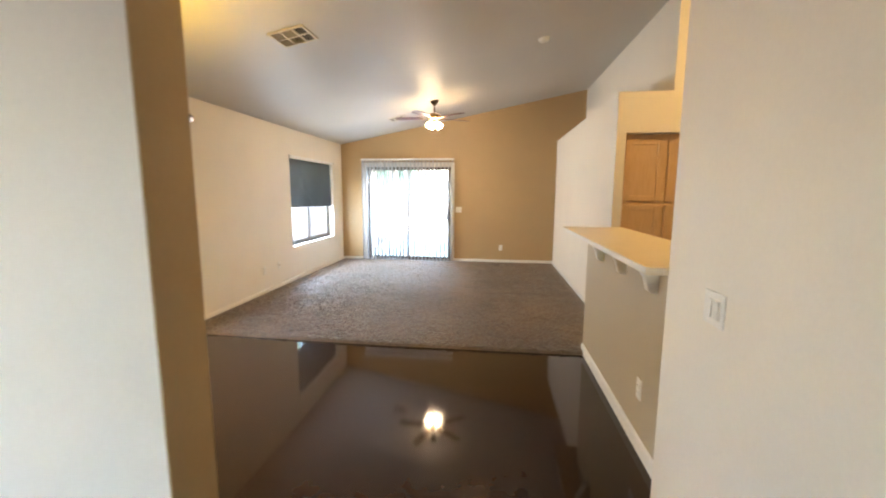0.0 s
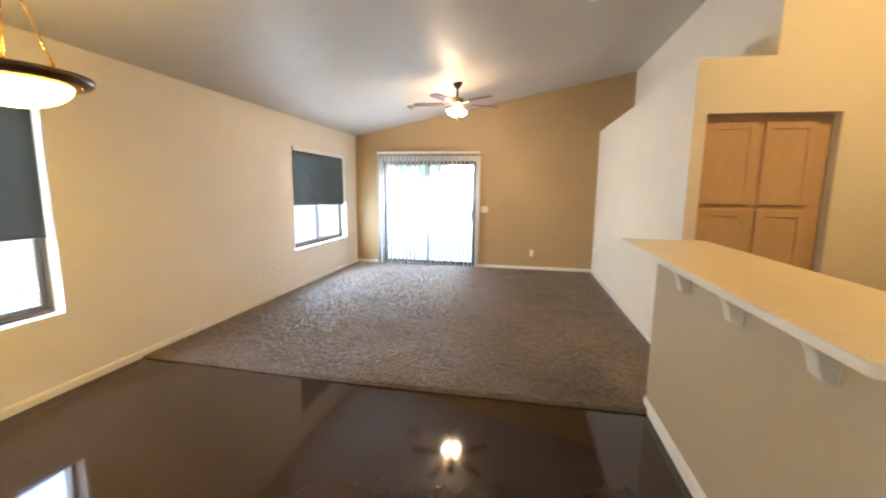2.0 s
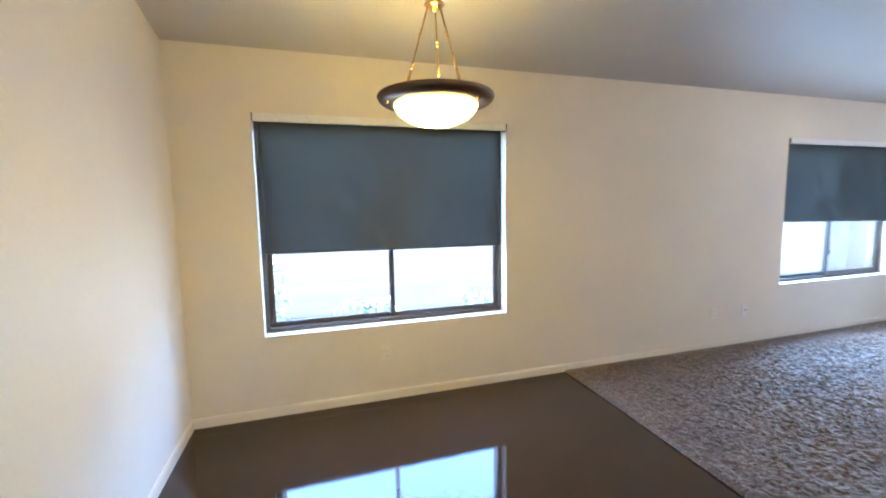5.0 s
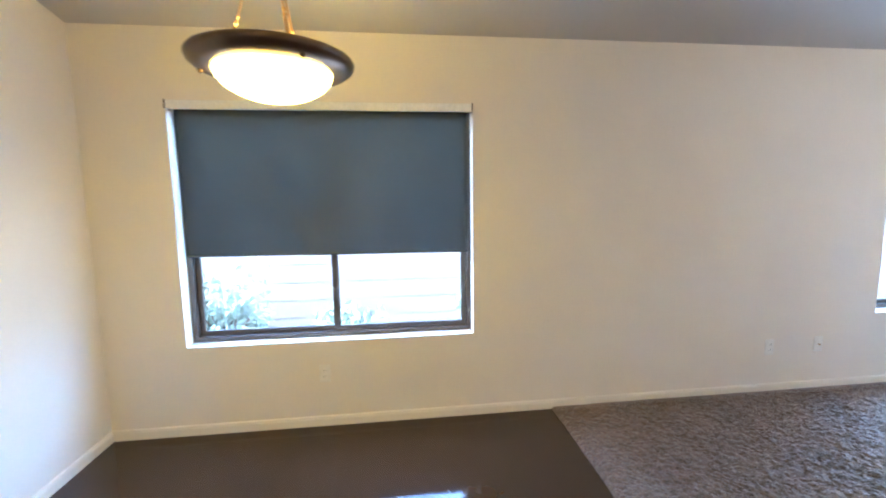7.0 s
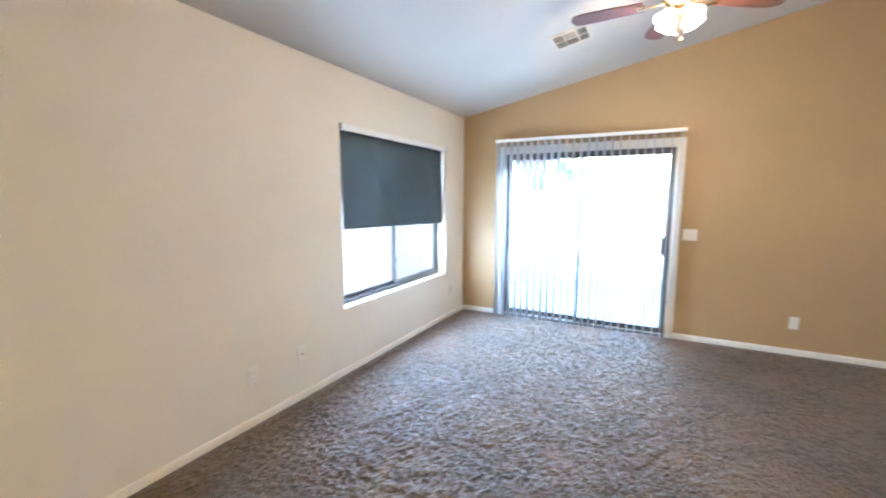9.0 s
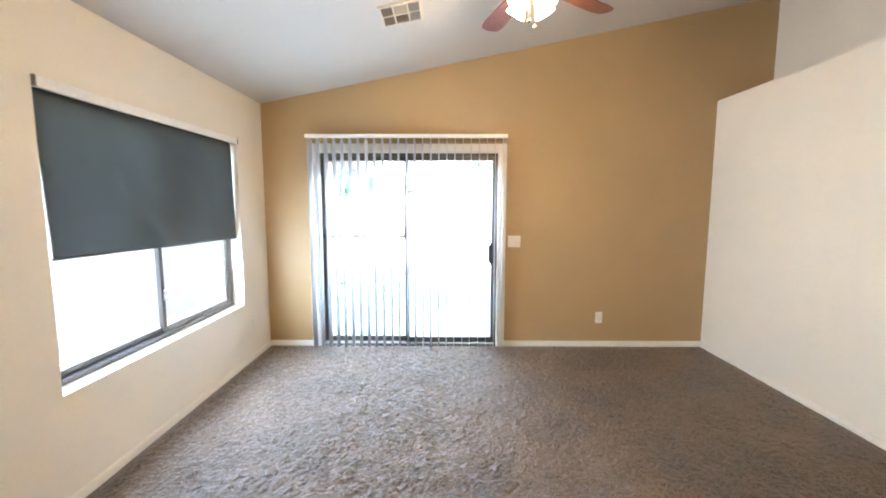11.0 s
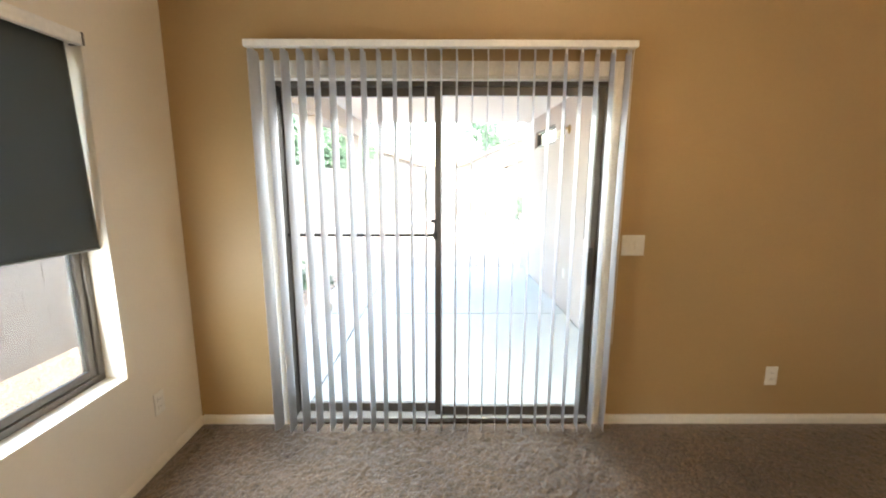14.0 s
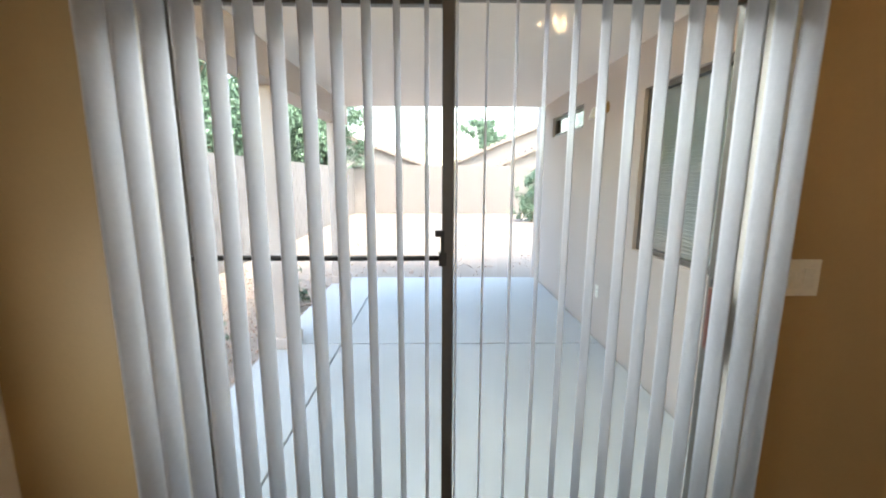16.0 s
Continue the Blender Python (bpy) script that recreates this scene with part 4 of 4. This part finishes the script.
part("shade", lathe([(0.015, 0.0), (0.03, -0.01), (0.05, -0.07), (0.055, -0.1), (0.05, -0.1), (0.045, -0.07), (0.02, -0.015), (0.015, 0.0)], 20, at=(XH - 0.10, 11.22, 2.0)), M_TRIM, wl, "white glass bell shade")
wall_plate("patio_outlet", (XH, 11.17, 0.37), -90, 1, "outlet", "white outdoor outlet on the stucco wall", "outlet")


def block_wall(name, axis, c, u0, u1, top, near):
    """A concrete block garden wall; near: the stretch whose blocks are objects of their own."""
    core = bx(*((c - 0.096, c + 0.096, u0, u1) if axis == "y" else (u0, u1, c - 0.096, c + 0.096)), GZ, top)
    w = structure(name, core, M_MORTAR, "tan concrete block garden wall", "garden wall")
    bw, bh, j = 0.40, 0.20, 0.008
    me = mesh_of("block", bx(*((-0.1, 0.1, -bw / 2 + j, bw / 2 - j) if axis == "y" else (-bw / 2 + j, bw / 2 - j, -0.1, 0.1)), -bh / 2 + j, bh / 2 - j), M_BLOCK)
    rest = bmesh.new()
    rows = int((top - GZ) / bh)
    for r in range(rows):
        z = top - bh * (r + 0.5)
        u = u0 + (bw / 2 if r % 2 else bw)
        while u < u1 - bw / 2:
            if near[0] < u < near[1]:
                b = new("block", me)
                b.parent = w
                b.matrix_basis = pose(c, u, z) if axis == "y" else pose(u, c, z)
            else:
                ln = bw / 2 - j
                vs = []
                for dz in (-bh / 2 + j, bh / 2 - j):
                    for dc, du in ((-0.1, -ln), (0.1, -ln), (0.1, ln), (-0.1, ln)):
                        vs.append(rest.verts.new((c + dc, u + du, z + dz) if axis == "y" else (u + du, c + dc, z + dz)))
                for q in ((0, 1, 5, 4), (1, 2, 6, 5), (2, 3, 7, 6), (3, 0, 4, 7), (4, 5, 6, 7), (3, 2, 1, 0)):
                    rest.faces.new([vs[i] for i in q])
            u += bw
    bmesh.ops.recalc_face_normals(rest, faces=rest.faces)
    if rest.verts:
        ob = part("far_blocks", rest, M_BLOCK, w)
        ob["kind"] = "stuff"
    else:
        rest.free()


block_wall("garden_wall_west", "y", -5.5, -2.0, 25.0, 1.75, (6.0, 14.0))
block_wall("garden_wall_north", "x", 25.1, -5.6, 9.0, 1.87, (-3.0, 1.6))


def gravel():
    rng = random.Random(8)
    bm = bmesh.new()
    for i in range(5200):
        x = rng.uniform(-5.35, -3.45)
        y = 9.0 + 8.0 * rng.random() ** 1.4
        if y > 13.6 and rng.random() < 0.4:
            x = rng.uniform(-3.45, 0.5)
        r = rng.uniform(0.008, 0.022)
        m = pose(x, y, GZ + r * 0.3, rng.uniform(0, 360), rng.uniform(0, 360), rng.uniform(0, 360)) @ Matrix.Diagonal((r, r * rng.uniform(0.6, 1), r * rng.uniform(0.5, 0.9), 1))
        vs = [bm.verts.new(m @ Vector(p)) for p in ((1, 0, 0), (-1, 0, 0), (0, 1, 0), (0, -1, 0), (0, 0, 1), (0, 0, -1))]
        for a, b, c in ((0, 2, 4), (2, 1, 4), (1, 3, 4), (3, 0, 4), (2, 0, 5), (1, 2, 5), (3, 1, 5), (0, 3, 5)):
            bm.faces.new((vs[a], vs[b], vs[c]))
    tagged(part("gravel", bm, M_STONE), "loose reddish brown gravel in the yard", "gravel", kind="stuff")


gravel()


def plant(name, x, y, h, r, leaves, trunk, seed, label, category, size=0.09, base=GZ, leaf=None):
    """Trunk, limbs and a crown of many small leaves round the limb ends."""
    rng = random.Random(seed)
    o = thing(name, (x, y, base), label, category)
    tops = []
    bm = bmesh.new()
    fork = base + trunk
    tube([(x, y, base), (x + rng.uniform(-0.1, 0.1), y, base + trunk * 0.5), (x + rng.uniform(-0.1, 0.1), y, fork)], [0.05 * r + 0.02, 0.04 * r + 0.015, 0.03 * r + 0.012], 8, bm)
    for k in range(9):
        a, q = rng.uniform(0, 6.28), rng.uniform(0.3, 0.85)
        e = Vector((x + r * q * math.cos(a), y + r * q * math.sin(a), fork + (base + h - fork) * rng.uniform(0.25, 0.9)))
        mid = Vector((x, y, fork)).lerp(e, 0.5) + Vector((0, 0, 0.08 * r))
        tube([(x, y, fork - 0.03), mid, e], [0.02 * r + 0.008, 0.014 * r + 0.005, 0.004], 6, bm)
        tops += [e, mid]
    part("trunk", bm, M_BARK, o)
    cl = []
    for k in range(80):
        t = rng.choice(tops)
        cl.append((t + Vector((rng.gauss(0, 0.25 * r), rng.gauss(0, 0.25 * r), rng.gauss(0, 0.16 * (h - trunk)))), rng.uniform(0.16, 0.36) * r))
    lf = bmesh.new()
    for i in range(leaves):
        c, cr = rng.choice(cl)
        d = Vector((rng.gauss(0, 1), rng.gauss(0, 1), rng.gauss(0, 1))).normalized() * cr * rng.random() ** 0.6
        p = c + d
        p.z = min(max(p.z, base + 0.15 * trunk + 0.03), base + h)
        s = size * rng.uniform(0.6, 1.3)
        m = Matrix.Translation(p) @ Euler((rng.uniform(0, 6.28), rng.uniform(0, 6.28), rng.uniform(0, 6.28))).to_matrix().to_4x4()
        vs = [lf.verts.new(m @ Vector(q)) for q in ((-s, 0, 0), (0, -s * 0.4, s * 0.1), (s, 0, 0), (0, s * 0.4, s * 0.1))]
        lf.faces.new(vs)
    part("crown", lf, leaf or M_LEAF, o)


plant("tree", -7.8, 16.5, 5.2, 2.3, 26000, 1.2, 1, "leafy green tree behind the garden wall", "tree", 0.075)
plant("tree", -7.3, 20.5, 5.0, 2.2, 26000, 1.2, 2, "leafy green tree behind the garden wall", "tree", 0.075)
plant("tree", -6.6, 24.4, 4.6, 1.9, 24000, 1.2, 3, "drooping green tree behind the garden wall", "tree", 0.07)
plant("tree", -8.6, 11.8, 4.6, 1.9, 16000, 1.3, 7, "leafy green tree behind the garden wall", "tree", 0.075)
plant("tree", 2.1, 39.0, 6.0, 1.8, 16000, 2.0, 4, "distant bushy green tree behind a roof", "tree", 0.1)
plant("bush", 1.35, 21.8, 1.75, 0.66, 4200, 0.2, 5, "rounded green shrub at the yard's edge", "shrub", 0.06)
plant("bush", -4.7, 1.35, 1.1, 0.45, 1200, 0.2, 6, "pale green shrub outside the dining window", "shrub", 0.05, leaf=M_LEAF_PALE)
plant("bush", -4.75, 2.45, 0.55, 0.38, 900, 0.12, 12, "low pale green shrub by the garden wall", "shrub", 0.045, leaf=M_LEAF_PALE)
plant("bush", -4.8, 4.0, 0.65, 0.4, 1100, 0.12, 13, "low pale green shrub by the garden wall", "shrub", 0.045, leaf=M_LEAF_PALE)
plant("bush", -3.9, 10.7, 0.45, 0.25, 500, 0.08, 9, "small weedy shrub beside the patio", "shrub", 0.035)
plant("bush", -3.75, 12.2, 0.5, 0.3, 600, 0.08, 10, "small weedy shrub beside the patio", "shrub", 0.035)


def gable_house(name, xc, half, y0, y1, eave, peak, label, small=None):
    o = thing(name, (xc, (y0 + y1) / 2, GZ), label, "house")
    k = (peak - eave) / half

    def gable(xc, half, y0, y1, eave, peak, nm):
        bm = bmesh.new()
        pts = [(xc - half, GZ), (xc + half, GZ), (xc + half, eave), (xc, peak), (xc - half, eave)]
        a = [bm.verts.new((px, y0, pz)) for px, pz in pts]
        b = [bm.verts.new((px, y1, pz)) for px, pz in pts]
        bm.faces.new(a)
        bm.faces.new(b[::-1])
        for i in range(5):
            bm.faces.new((a[i], b[i], b[(i + 1) % 5], a[(i + 1) % 5]))
        bmesh.ops.recalc_face_normals(bm, faces=bm.faces)
        part(nm, bm, M_STUCCO_FAR, o)
        for s in (-1, 1):
            rf = bmesh.new()
            e = 0.45
            xe, ze = xc + s * (half + e), eave - k * e
            q = [(xc, peak + 0.02), (xe, ze + 0.02), (xe, ze + 0.16), (xc, peak + 0.18)]
            a = [rf.verts.new((px, y0 - 0.4, pz)) for px, pz in q]
            b = [rf.verts.new((px, y1 + 0.4, pz)) for px, pz in q]
            rf.faces.new(a)
            rf.faces.new(b[::-1])
            for i in range(4):
                rf.faces.new((a[i], b[i], b[(i + 1) % 4], a[(i + 1) % 4]))
            bmesh.ops.recalc_face_normals(rf, faces=rf.faces)
            ro = part("roof", rf, M_ROOF, o, "tan clay tile roof")
            n = int((half + e) / 0.3)
            tl = bmesh.new()
            for i in range(n):
                f = (i + 0.5) / n
                px, pz = xc + (xe - xc) * f, peak + (ze - peak) * f + 0.19
                tube([(px, y0 - 0.42, pz), (px, y0 + 0.1, pz)], 0.09, 8, tl)
            part("edge_tiles", tl, M_ROOF, ro)["kind"] = "stuff"

    gable(xc, half, y0, y1, eave, peak, "wall")
    if small:
        gable(*small, "front_wall")
    return o


gable_house("neighbour_house", -10.5, 8.2, 32, 44, 1.85, 4.75, "tan stucco neighbour house with a low gable roof")
hb = gable_house("neighbour_house", 6.3, 7.2, 32.5, 46, 2.1, 5.2, "tan stucco neighbour house with two gables", (4.2, 2.5, 29.5, 32.5, 2.1, 3.2))
wf = bx(4.3, 5.4, 29.44, 29.5, 1.3, 2.3, 0.01)
part("window", wf, M_TRIM, hb, "white framed window")
part("window_pane", bx(4.38, 5.32, 29.42, 29.439, 1.38, 2.22), M_GLASS, hb)
